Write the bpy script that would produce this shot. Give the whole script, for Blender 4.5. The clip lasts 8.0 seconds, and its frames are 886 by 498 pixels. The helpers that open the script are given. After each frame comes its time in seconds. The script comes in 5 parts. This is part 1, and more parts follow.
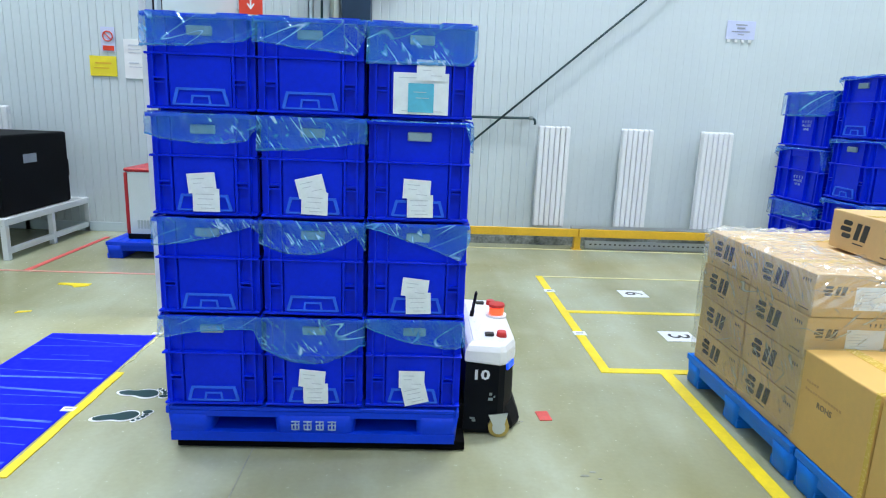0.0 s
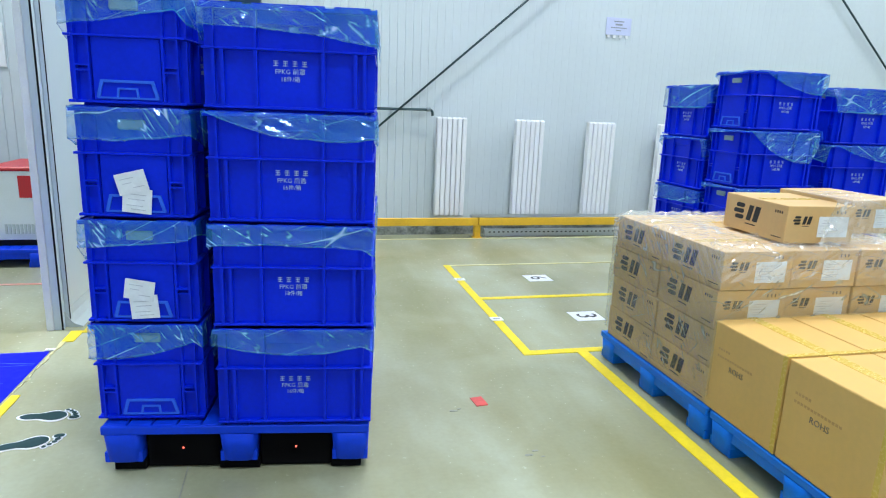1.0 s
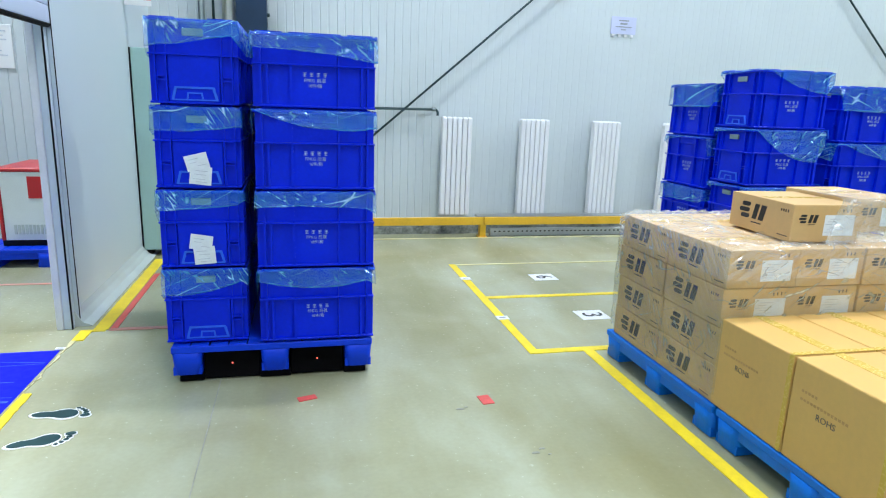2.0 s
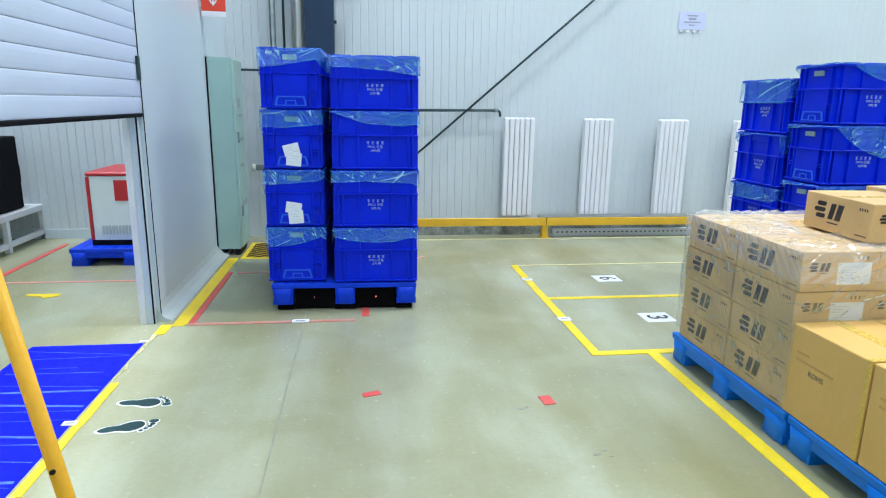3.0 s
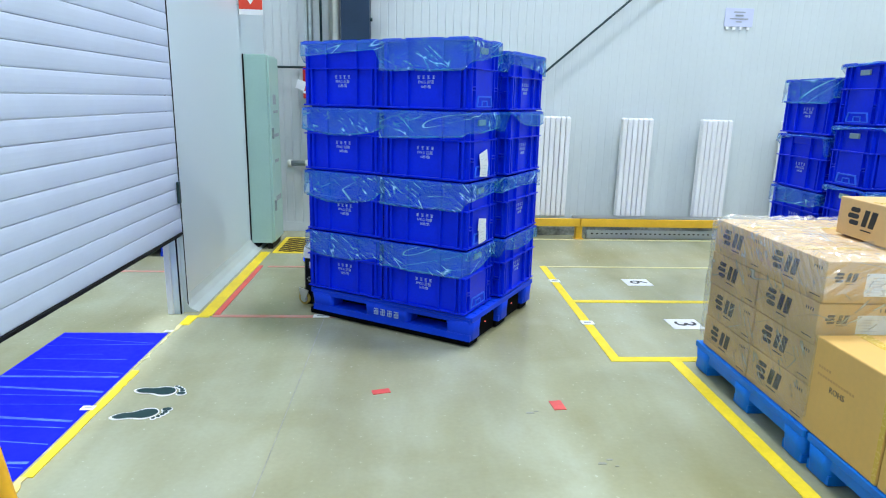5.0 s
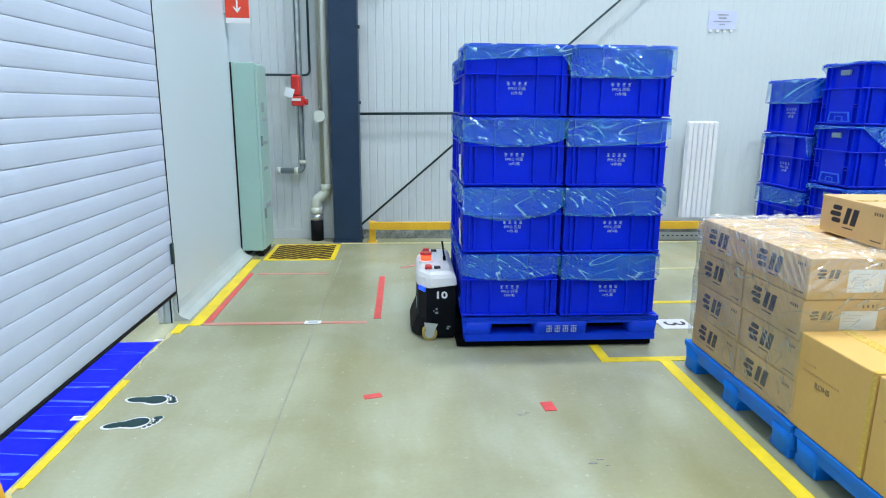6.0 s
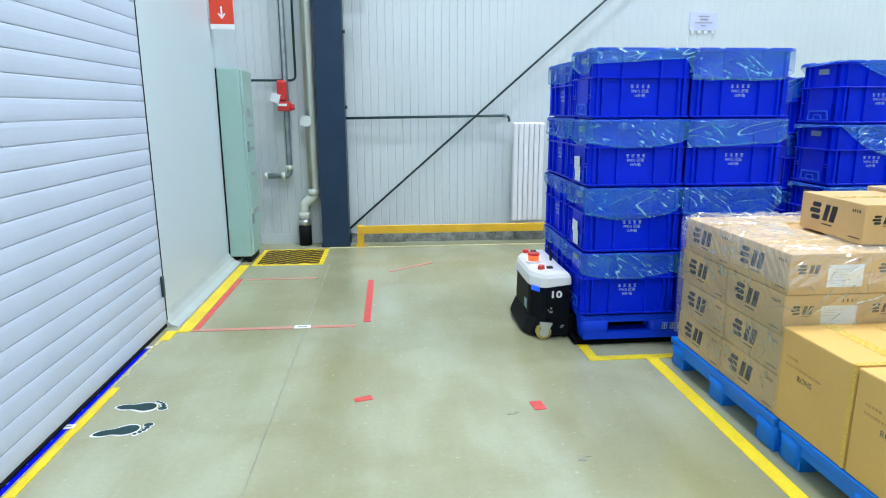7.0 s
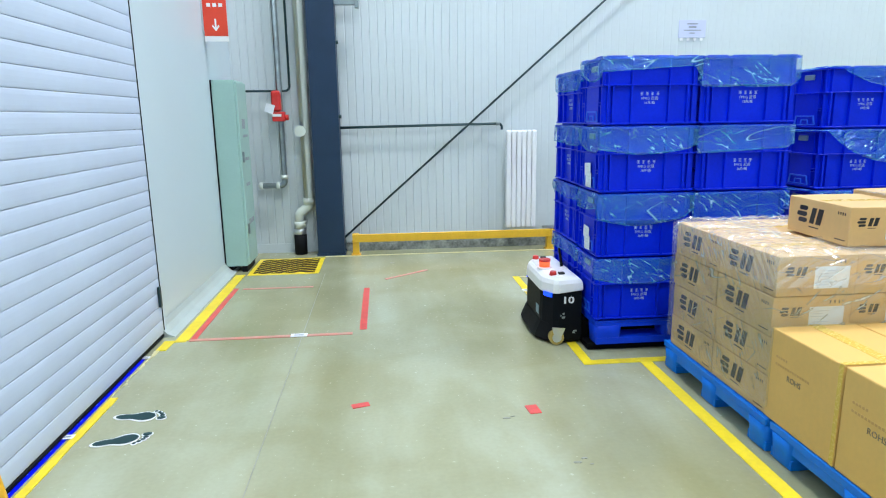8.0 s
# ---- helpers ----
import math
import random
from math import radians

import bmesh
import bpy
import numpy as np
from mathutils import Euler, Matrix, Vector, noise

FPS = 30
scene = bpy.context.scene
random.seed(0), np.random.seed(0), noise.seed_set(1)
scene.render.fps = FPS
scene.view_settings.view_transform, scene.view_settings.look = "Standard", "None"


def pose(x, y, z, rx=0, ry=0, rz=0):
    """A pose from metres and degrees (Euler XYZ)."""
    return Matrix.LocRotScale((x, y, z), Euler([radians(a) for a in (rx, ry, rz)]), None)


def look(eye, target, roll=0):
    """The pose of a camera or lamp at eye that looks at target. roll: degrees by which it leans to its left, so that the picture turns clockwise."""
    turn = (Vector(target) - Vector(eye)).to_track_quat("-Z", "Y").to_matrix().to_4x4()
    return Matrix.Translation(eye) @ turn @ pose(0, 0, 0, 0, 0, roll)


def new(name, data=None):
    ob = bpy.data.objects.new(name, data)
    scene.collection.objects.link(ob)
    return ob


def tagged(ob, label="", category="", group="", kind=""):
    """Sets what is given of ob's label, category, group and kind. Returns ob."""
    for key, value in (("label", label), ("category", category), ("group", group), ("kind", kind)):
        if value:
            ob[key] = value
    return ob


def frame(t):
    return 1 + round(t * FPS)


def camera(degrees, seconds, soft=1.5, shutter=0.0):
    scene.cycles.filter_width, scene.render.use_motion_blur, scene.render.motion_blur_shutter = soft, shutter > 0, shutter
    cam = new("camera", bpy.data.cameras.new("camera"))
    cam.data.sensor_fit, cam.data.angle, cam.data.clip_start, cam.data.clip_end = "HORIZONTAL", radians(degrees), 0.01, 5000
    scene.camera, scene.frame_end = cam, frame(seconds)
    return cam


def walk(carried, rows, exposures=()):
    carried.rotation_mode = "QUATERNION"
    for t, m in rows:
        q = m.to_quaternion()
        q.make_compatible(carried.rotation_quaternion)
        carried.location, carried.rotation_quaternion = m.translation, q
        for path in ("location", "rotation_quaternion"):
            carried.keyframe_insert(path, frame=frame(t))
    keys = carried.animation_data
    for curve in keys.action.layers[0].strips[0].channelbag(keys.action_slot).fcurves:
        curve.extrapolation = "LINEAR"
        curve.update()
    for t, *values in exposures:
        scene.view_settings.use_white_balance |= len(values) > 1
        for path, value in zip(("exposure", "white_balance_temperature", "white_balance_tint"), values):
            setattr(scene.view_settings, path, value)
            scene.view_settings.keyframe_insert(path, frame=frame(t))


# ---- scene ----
cam = camera(70.2, 8.0, soft=1.1)
PATH = [
    (0, (0.224, 0.059, 1.421), (0.308, 2.01, 0.989), 2.2),
    (0.2, (0.064, 0.066, 1.421), (0.301, 2.004, 0.984), 3.0),
    (0.5, (-0.003, 0.084, 1.427), (0.386, 1.996, 0.989), 2.5),
    (1, (-0.018, 0.083, 1.425), (0.44, 1.978, 0.978), 2.2),
    (2.5, (-0.037, 0.047, 1.431), (0.374, 1.951, 0.978), 1.5),
    (3, (-0.04, 0.027, 1.436), (0.211, 1.959, 0.984), 0.9),
    (3.5, (0.011, 0.058, 1.434), (0.149, 2.0, 0.978), 0.9),
    (4, (0.134, 0.082, 1.435), (0.233, 2.025, 0.971), 1.2),
    (4.5, (0.131, 0.062, 1.44), (0.23, 2.005, 0.974), 1.4),
    (6, (0.148, 0.018, 1.437), (0.275, 1.964, 0.993), 0.5),
    (6.5, (0.151, 0.011, 1.436), (0.306, 1.955, 0.995), 0.2),
    (7, (0.152, -0.009, 1.438), (0.314, 1.936, 1.004), -0.2),
    (7.5, (0.152, -0.033, 1.445), (0.324, 1.914, 1.02), -0.6),
    (8, (0.151, -0.052, 1.443), (0.329, 1.897, 1.033), -0.8),
]
EXPOSURE = [(0.0, -0.46), (1.0, -0.45), (2.5, -0.43), (4.5, -0.40), (6.0, -0.36), (8.0, -0.32)]
walk(cam, [(t, look(eye, target, roll)) for t, eye, target, roll in PATH], EXPOSURE)

# ---- world and light ----
world = bpy.data.worlds.new("hall_air")
world.use_nodes = True
world.node_tree.nodes["Background"].inputs[0].default_value = (0.62, 0.90, 1.0, 1)
world.node_tree.nodes["Background"].inputs[1].default_value = 0.02
scene.world = world
CEILING = 9.6
LAMPS = [(1.9, 4.5, 620), (8.6, 3.4, 500), (1.6, -1.4, 520), (-3.8, 2.2, 40), (-3.6, 4.6, 900)]


# ---- materials ----
def material(name, colour, rough=0.5, metal=0.0, vary=0.12, size=6.0, fine=90.0, bump=0.15, second=None, spec=0.5):
    m = bpy.data.materials.new(name)
    m.use_nodes = True
    t = m.node_tree
    n, ln = t.nodes, t.links
    b = n["Principled BSDF"]
    co = n.new("ShaderNodeTexCoord")
    big = n.new("ShaderNodeTexNoise")
    big.inputs["Scale"].default_value = size
    big.inputs["Detail"].default_value = 6
    small = n.new("ShaderNodeTexNoise")
    small.inputs["Scale"].default_value = fine
    small.inputs["Detail"].default_value = 4
    ln.new(co.outputs["Object"], big.inputs["Vector"])
    ln.new(co.outputs["Object"], small.inputs["Vector"])
    ramp = n.new("ShaderNodeValToRGB")
    dark = second or tuple(c * (1 - 2 * vary) for c in colour)
    lite = tuple(min(1, c * (1 + vary)) for c in colour)
    ramp.color_ramp.elements[0].position, ramp.color_ramp.elements[1].position = 0.28, 0.72
    ramp.color_ramp.elements[0].color, ramp.color_ramp.elements[1].color = (*dark, 1), (*lite, 1)
    mix = n.new("ShaderNodeMath")
    mix.operation = "MULTIPLY_ADD"
    mix.inputs[1].default_value = 0.35
    ln.new(small.outputs["Fac"], mix.inputs[0])
    sc = n.new("ShaderNodeMath")
    sc.operation = "MULTIPLY"
    sc.inputs[1].default_value = 0.65
    ln.new(big.outputs["Fac"], sc.inputs[0])
    ln.new(sc.outputs[0], mix.inputs[2])
    ln.new(mix.outputs[0], ramp.inputs["Fac"])
    ln.new(ramp.outputs["Color"], b.inputs["Base Color"])
    ro = n.new("ShaderNodeMapRange")
    ro.inputs["To Min"].default_value, ro.inputs["To Max"].default_value = max(0.02, rough - 0.1), min(1, rough + 0.12)
    ln.new(small.outputs["Fac"], ro.inputs["Value"])
    ln.new(ro.outputs["Result"], b.inputs["Roughness"])
    b.inputs["Metallic"].default_value = metal
    b.inputs["Specular IOR Level"].default_value = spec
    if bump:
        bp = n.new("ShaderNodeBump")
        bp.inputs["Strength"].default_value = bump
        bp.inputs["Distance"].default_value = 0.002
        ln.new(small.outputs["Fac"], bp.inputs["Height"])
        ln.new(bp.outputs["Normal"], b.inputs["Normal"])
    return m


def glow(name, colour, strength):
    m = material(name, colour, 0.3, vary=0.02, bump=0)
    b = m.node_tree.nodes["Principled BSDF"]
    b.inputs["Emission Color"].default_value = (*colour, 1)
    b.inputs["Emission Strength"].default_value = strength
    return m


def film_material(name, veil, glint_creases, scale, gloss=0.10, tint=(0.012, 0.42, 1.0), gleam=(0.55, 0.80, 1.0, 1)):
    """Clear crinkled polythene: mostly see-through, an uneven veil, creases painted white as glints, and true gloss on
    its folds.
    """
    m = bpy.data.materials.new(name)
    m.use_nodes = True
    t = m.node_tree
    n, ln = t.nodes, t.links

    def maths(op, a, b=None, c=None):
        q = n.new("ShaderNodeMath")
        q.operation = op
        for i, v in enumerate((a, b, c)):
            if v is None:
                continue
            if isinstance(v, (int, float)):
                q.inputs[i].default_value = v
            else:
                ln.new(v, q.inputs[i])
        return q.outputs[0]

    def spread(v, a, b, c, d):
        q = n.new("ShaderNodeMapRange")
        for k, w in zip(("From Min", "From Max", "To Min", "To Max"), (a, b, c, d)):
            q.inputs[k].default_value = w
        ln.new(v, q.inputs["Value"])
        return q.outputs["Result"]

    co = n.new("ShaderNodeTexCoord")
    own = n.new("ShaderNodeObjectInfo")
    shifted = n.new("ShaderNodeVectorMath")
    shifted.operation = "ADD"
    ln.new(co.outputs["Object"], shifted.inputs[0])
    ln.new(maths("MULTIPLY", own.outputs["Random"], 37.0), shifted.inputs[1])

    def facet(turn, stretch, size):
        """Distance to the edge of long straight-sided cells."""
        mp = n.new("ShaderNodeMapping")
        mp.vector_type = "TEXTURE"
        mp.inputs["Rotation"].default_value = turn
        mp.inputs["Scale"].default_value = stretch
        ln.new(shifted.outputs[0], mp.inputs["Vector"])
        q = n.new("ShaderNodeTexVoronoi")
        q.feature = "DISTANCE_TO_EDGE"
        q.inputs["Scale"].default_value = size
        ln.new(mp.outputs[0], q.inputs["Vector"])
        return q.outputs["Distance"]

    def grain(turn, stretch, size, detail, twist=0.0):
        mp = n.new("ShaderNodeMapping")
        mp.vector_type = "TEXTURE"
        mp.inputs["Rotation"].default_value = turn
        mp.inputs["Scale"].default_value = stretch
        ln.new(shifted.outputs[0], mp.inputs["Vector"])
        q = n.new("ShaderNodeTexNoise")
        q.inputs["Scale"].default_value = size
        q.inputs["Detail"].default_value = detail
        q.inputs["Distortion"].default_value = twist
        ln.new(mp.outputs[0], q.inputs["Vector"])
        return q.outputs["Fac"]

    def ridge(v, width):
        """1 along the middle line of a noise, 0 away from it."""
        return spread(maths("ABSOLUTE", maths("SUBTRACT", v, 0.5)), 0.0, width, 1.0, 0.0)

    b = n["Principled BSDF"]
    b.inputs["Roughness"].default_value = 0.3
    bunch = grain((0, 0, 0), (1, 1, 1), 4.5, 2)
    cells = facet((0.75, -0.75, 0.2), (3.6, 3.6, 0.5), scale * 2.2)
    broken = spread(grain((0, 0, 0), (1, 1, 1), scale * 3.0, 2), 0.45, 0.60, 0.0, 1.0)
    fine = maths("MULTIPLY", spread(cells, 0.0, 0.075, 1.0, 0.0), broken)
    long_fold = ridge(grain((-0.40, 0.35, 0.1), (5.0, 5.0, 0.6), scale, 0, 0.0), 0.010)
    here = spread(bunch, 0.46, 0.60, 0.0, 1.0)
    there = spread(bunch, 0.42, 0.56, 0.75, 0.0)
    # white lines along the creases: highlights put into colour and cover
    white = maths("MULTIPLY", maths("MAXIMUM", maths("MULTIPLY", fine, here), maths("MULTIPLY", long_fold, there)), glint_creases)
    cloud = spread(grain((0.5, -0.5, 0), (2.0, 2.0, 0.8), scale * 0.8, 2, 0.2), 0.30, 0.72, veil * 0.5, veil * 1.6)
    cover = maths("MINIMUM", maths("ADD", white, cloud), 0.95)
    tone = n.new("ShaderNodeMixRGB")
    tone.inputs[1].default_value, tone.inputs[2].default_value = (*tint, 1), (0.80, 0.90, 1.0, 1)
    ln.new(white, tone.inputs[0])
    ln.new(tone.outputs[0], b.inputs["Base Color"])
    back = n.new("ShaderNodeBsdfTranslucent")
    ln.new(tone.outputs[0], back.inputs["Color"])
    milk = n.new("ShaderNodeMixShader")
    milk.inputs[0].default_value = 0.3
    ln.new(b.outputs[0], milk.inputs[1])
    ln.new(back.outputs[0], milk.inputs[2])
    clear = n.new("ShaderNodeBsdfTransparent")
    mx = n.new("ShaderNodeMixShader")
    ln.new(cover, mx.inputs[0])
    ln.new(clear.outputs[0], mx.inputs[1])
    ln.new(milk.outputs[0], mx.inputs[2])
    bp = n.new("ShaderNodeBump")
    bp.inputs["Strength"].default_value = 1.0
    bp.inputs["Distance"].default_value = 0.022
    ln.new(maths("ADD", maths("MULTIPLY", cells, 1.6), grain((0.75, -0.75, 0.2), (2.4, 2.4, 0.6), scale * 1.6, 1, 0.2)), bp.inputs["Height"])
    gl = n.new("ShaderNodeBsdfGlossy")
    gl.inputs["Roughness"].default_value = 0.16
    gl.inputs["Color"].default_value = gleam
    ln.new(bp.outputs["Normal"], gl.inputs["Normal"])
    top = n.new("ShaderNodeMixShader")
    top.inputs[0].default_value = gloss
    ln.new(mx.outputs[0], top.inputs[1])
    ln.new(gl.outputs[0], top.inputs[2])
    ln.new(top.outputs[0], n["Material Output"].inputs["Surface"])
    return m


def floor_material():
    """Sealed concrete: grain, broad warm and cool patches, long faint wheel tracks."""
    m = material("sealed_concrete", (0.43, 0.445, 0.32), 0.22, vary=0.06, size=1.1, fine=45, bump=0.0, spec=0.45)
    t = m.node_tree
    n, ln = t.nodes, t.links
    b = n["Principled BSDF"]
    was = b.inputs["Base Color"].links[0].from_socket
    co = n.new("ShaderNodeTexCoord")
    mp = n.new("ShaderNodeMapping")
    mp.inputs["Scale"].default_value = (1.6, 0.35, 1)
    ln.new(co.outputs["Object"], mp.inputs["Vector"])
    pa = n.new("ShaderNodeTexNoise")
    pa.inputs["Scale"].default_value = 0.9
    pa.inputs["Detail"].default_value = 5
    ln.new(mp.outputs[0], pa.inputs["Vector"])
    ra = n.new("ShaderNodeValToRGB")
    ra.color_ramp.elements[0].position, ra.color_ramp.elements[1].position = 0.38, 0.62
    ra.color_ramp.elements[0].color, ra.color_ramp.elements[1].color = (0.74, 0.71, 0.55, 1), (1.0, 1.02, 1.02, 1)
    ln.new(pa.outputs["Fac"], ra.inputs["Fac"])
    mx = n.new("ShaderNodeMixRGB")
    mx.blend_type = "MULTIPLY"
    mx.inputs["Fac"].default_value = 0.85
    ln.new(was, mx.inputs[1])
    ln.new(ra.outputs["Color"], mx.inputs[2])
    # uneven blotches, darker and warmer than the rest of the floor
    bl = n.new("ShaderNodeTexNoise")
    bl.inputs["Scale"].default_value = 1.7
    bl.inputs["Detail"].default_value = 7
    bl.inputs["Distortion"].default_value = 0.6
    ln.new(co.outputs["Object"], bl.inputs["Vector"])
    rb = n.new("ShaderNodeValToRGB")
    rb.color_ramp.elements[0].position, rb.color_ramp.elements[1].position = 0.36, 0.60
    rb.color_ramp.elements[0].color, rb.color_ramp.elements[1].color = (0.80, 0.76, 0.62, 1), (1.0, 1.0, 1.0, 1)
    ln.new(bl.outputs["Fac"], rb.inputs["Fac"])
    my = n.new("ShaderNodeMixRGB")
    my.blend_type = "MULTIPLY"
    my.inputs["Fac"].default_value = 0.55
    ln.new(mx.outputs[0], my.inputs[1])
    ln.new(rb.outputs["Color"], my.inputs[2])
    ln.new(my.outputs[0], b.inputs["Base Color"])
    return m


M_FLOOR = floor_material()
M_WALL = material("white_sheet_metal", (0.60, 0.67, 0.70), 0.42, vary=0.03, size=1.2, fine=20, bump=0.03)
M_PANEL = material("white_wall_panel", (0.585, 0.685, 0.745), 0.34, vary=0.02, size=0.6, fine=5, bump=0.0)
M_CEIL = material("pale_roof_sheet", (0.62, 0.66, 0.68), 0.6, vary=0.04, size=0.8)
M_COVE = material("grey_green_cove", (0.50, 0.57, 0.56), 0.35, vary=0.08, size=3)
M_SHUTTER = material("shutter_white_paint", (0.55, 0.63, 0.78), 0.45, vary=0.03, size=1.5, fine=12, bump=0.0)
M_ALU = material("brushed_aluminium", (0.62, 0.66, 0.70), 0.32, 0.85, vary=0.06, size=3, fine=120)
M_RUBBER = material("black_rubber", (0.008, 0.009, 0.011), 0.65, vary=0.2, spec=0.15)
M_YELTAPE = material("yellow_floor_tape", (0.92, 0.70, 0.02), 0.42, vary=0.10, size=7, fine=45)
M_YELWORN = material("worn_yellow_tape", (0.80, 0.58, 0.05), 0.5, vary=0.15, size=16, fine=70, second=(0.46, 0.44, 0.28))
M_YELTHIN = material("faded_yellow_line", (0.66, 0.60, 0.28), 0.5, vary=0.12, size=9, second=(0.50, 0.48, 0.30))
M_REDTAPE = material("red_floor_tape", (0.74, 0.10, 0.09), 0.45, vary=0.12, size=8, fine=50)
M_REDWORN = material("worn_red_tape", (0.62, 0.17, 0.13), 0.5, vary=0.15, size=10, second=(0.48, 0.33, 0.27))
M_WHITE = material("white_print_paper", (0.82, 0.84, 0.86), 0.5, vary=0.02, size=6)
M_PAPER = material("label_paper", (0.80, 0.86, 0.92), 0.55, vary=0.04, size=20)
M_INK = material("black_ink", (0.015, 0.017, 0.02), 0.5, vary=0.1, bump=0)
M_DARKPRINT = material("dark_grey_print", (0.19, 0.15, 0.10), 0.55, vary=0.1, bump=0)
M_JOINT = material("joint_filler", (0.30, 0.31, 0.24), 0.5, vary=0.2, size=9)
M_SLIPINK = material("pale_grey_print", (0.56, 0.61, 0.70), 0.5, vary=0.1, bump=0)
M_FORK = material("dull_black_paint", (0.004, 0.004, 0.005), 0.8, vary=0.1, bump=0, spec=0.05)
M_FOOT = material("dark_green_print", (0.022, 0.060, 0.065), 0.5, vary=0.1, size=30, spec=0.15)
M_GREYINK = material("grey_ink", (0.33, 0.36, 0.42), 0.5, vary=0.1, bump=0)
M_BLUEMAT = material("blue_floor_film", (0.001, 0.007, 0.74), 0.42, vary=0.06, size=4, fine=25, bump=0.08, spec=0.1)
M_STREAK = material("pale_blue_scuff", (0.10, 0.21, 0.96), 0.35, vary=0.3, size=10, second=(0.004, 0.02, 0.92), spec=0.2)
M_HATCHD = material("hatch_dark_brown", (0.055, 0.032, 0.016), 0.55, vary=0.2, size=12, spec=0.15)
M_STEELBLUE = material("slate_blue_steel_paint", (0.016, 0.040, 0.085), 0.45, vary=0.08, size=3, spec=0.3)
M_DARKSTEEL = material("dark_green_steel", (0.022, 0.060, 0.068), 0.4, 0.2, vary=0.15, size=8)
M_RADIATOR = material("radiator_white_enamel", (0.82, 0.84, 0.87), 0.25, vary=0.02, size=4)
M_YELRAIL = material("yellow_rail_paint", (0.82, 0.48, 0.03), 0.38, vary=0.08, size=5, fine=40)
M_CURB = material("dirty_grey_curb", (0.36, 0.39, 0.37), 0.75, vary=0.25, size=9, fine=38, second=(0.03, 0.04, 0.035))
M_CABINET = material("pale_green_enamel", (0.35, 0.54, 0.50), 0.35, vary=0.04, size=3, fine=60)
M_GALV = material("galvanised_pipe", (0.30, 0.36, 0.38), 0.38, 0.7, vary=0.15, size=12)
M_PVC = material("ivory_pvc", (0.66, 0.72, 0.66), 0.32, vary=0.04, size=5)
M_REDVALVE = material("red_valve_paint", (0.62, 0.03, 0.025), 0.35, vary=0.08, size=12)
M_REDSIGN = material("red_sign_plastic", (0.78, 0.06, 0.025), 0.35, vary=0.04, size=6)
M_CRATE = material("blue_crate_plastic", (0.0008, 0.024, 0.74), 0.36, vary=0.10, size=5, fine=70, bump=0.05, spec=0.14)
M_CARD = material("pale_blue_card_holder", (0.03, 0.15, 0.85), 0.4, vary=0.06, size=12, spec=0.2)
M_HANDLE = material("grey_green_insert", (0.25, 0.37, 0.43), 0.45, vary=0.08, size=16)
M_PRINT = material("white_crate_print", (0.42, 0.57, 0.90), 0.5, vary=0.25, size=60, bump=0)
# second number: strength of the highlights painted white along the creases
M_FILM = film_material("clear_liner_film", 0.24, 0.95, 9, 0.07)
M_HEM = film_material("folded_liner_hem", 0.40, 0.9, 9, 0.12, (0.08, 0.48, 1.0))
M_WRAP = film_material("clear_stretch_film", 0.20, 0.6, 6, 0.06, (0.52, 0.53, 0.36), (0.9, 0.95, 1.0, 1))
M_WRAPTOP = film_material("bunched_stretch_film", 0.16, 0.6, 8, 0.13, (0.90, 0.94, 0.96), (0.95, 0.98, 1.0, 1))
M_PALLET = material("blue_pallet_plastic", (0.002, 0.050, 0.72), 0.45, vary=0.10, size=4, fine=60, spec=0.2)
M_PALLETL = material("light_blue_pallet_plastic", (0.003, 0.19, 0.78), 0.45, vary=0.12, size=4, fine=60, spec=0.25)
M_CARTON = material("kraft_carton", (0.66, 0.435, 0.19), 0.62, vary=0.06, size=3, fine=40, bump=0.1)
M_CARTONB = material("plain_brown_carton", (0.74, 0.455, 0.135), 0.60, vary=0.05, size=2.5, fine=40, bump=0.1)
M_PACKTAPE = material("yellow_packing_tape", (0.74, 0.50, 0.10), 0.25, vary=0.03, size=5, bump=0.0)
M_FAINT = material("faint_brown_print", (0.60, 0.33, 0.11), 0.6, vary=0.1, bump=0)
M_BODYBLACK = material("robot_black_plastic", (0.004, 0.006, 0.010), 0.5, vary=0.15, size=8, spec=0.10)
M_BODYWHITE = material("robot_white_plastic", (0.88, 0.88, 0.90), 0.3, vary=0.02, size=6)
M_WHEELY = material("tan_wheel_rubber", (0.52, 0.38, 0.10), 0.5, vary=0.1, size=20)
M_BLUEGLOW = glow("blue_light", (0.004, 0.06, 1.0), 1.8)
M_REDGLOW = glow("red_beacon_light", (1.0, 0.10, 0.03), 1.6)
M_LEDGLOW = glow("red_led", (1.0, 0.12, 0.08), 5.0)
M_LAMPGLOW = glow("white_diffuser", (0.9, 0.96, 1.0), 6.0)
M_STANDY = material("yellow_stand_paint", (0.80, 0.42, 0.02), 0.32, vary=0.08, size=6)
M_FRAMEW = material("white_steel_frame", (0.74, 0.77, 0.80), 0.4, vary=0.05, size=6)
M_CASE = material("black_case_plastic", (0.004, 0.005, 0.007), 0.6, vary=0.15, size=6, spec=0.08)
M_MACHW = material("machine_white_paint", (0.70, 0.76, 0.78), 0.35, vary=0.04, size=4)
M_MACHR = material("machine_red_paint", (0.52, 0.02, 0.03), 0.35, vary=0.06, size=4)
M_YELSIGN = material("yellow_sign", (0.88, 0.72, 0.03), 0.4, vary=0.05, size=8)
M_LILAC = material("lilac_paper", (0.58, 0.63, 0.84), 0.45, vary=0.04, size=8)
M_CYAN = material("cyan_paper", (0.10, 0.50, 0.72), 0.5, vary=0.08, size=14)
M_STAIN = material("floor_stain", (0.24, 0.25, 0.19), 0.35, vary=0.2, size=30)


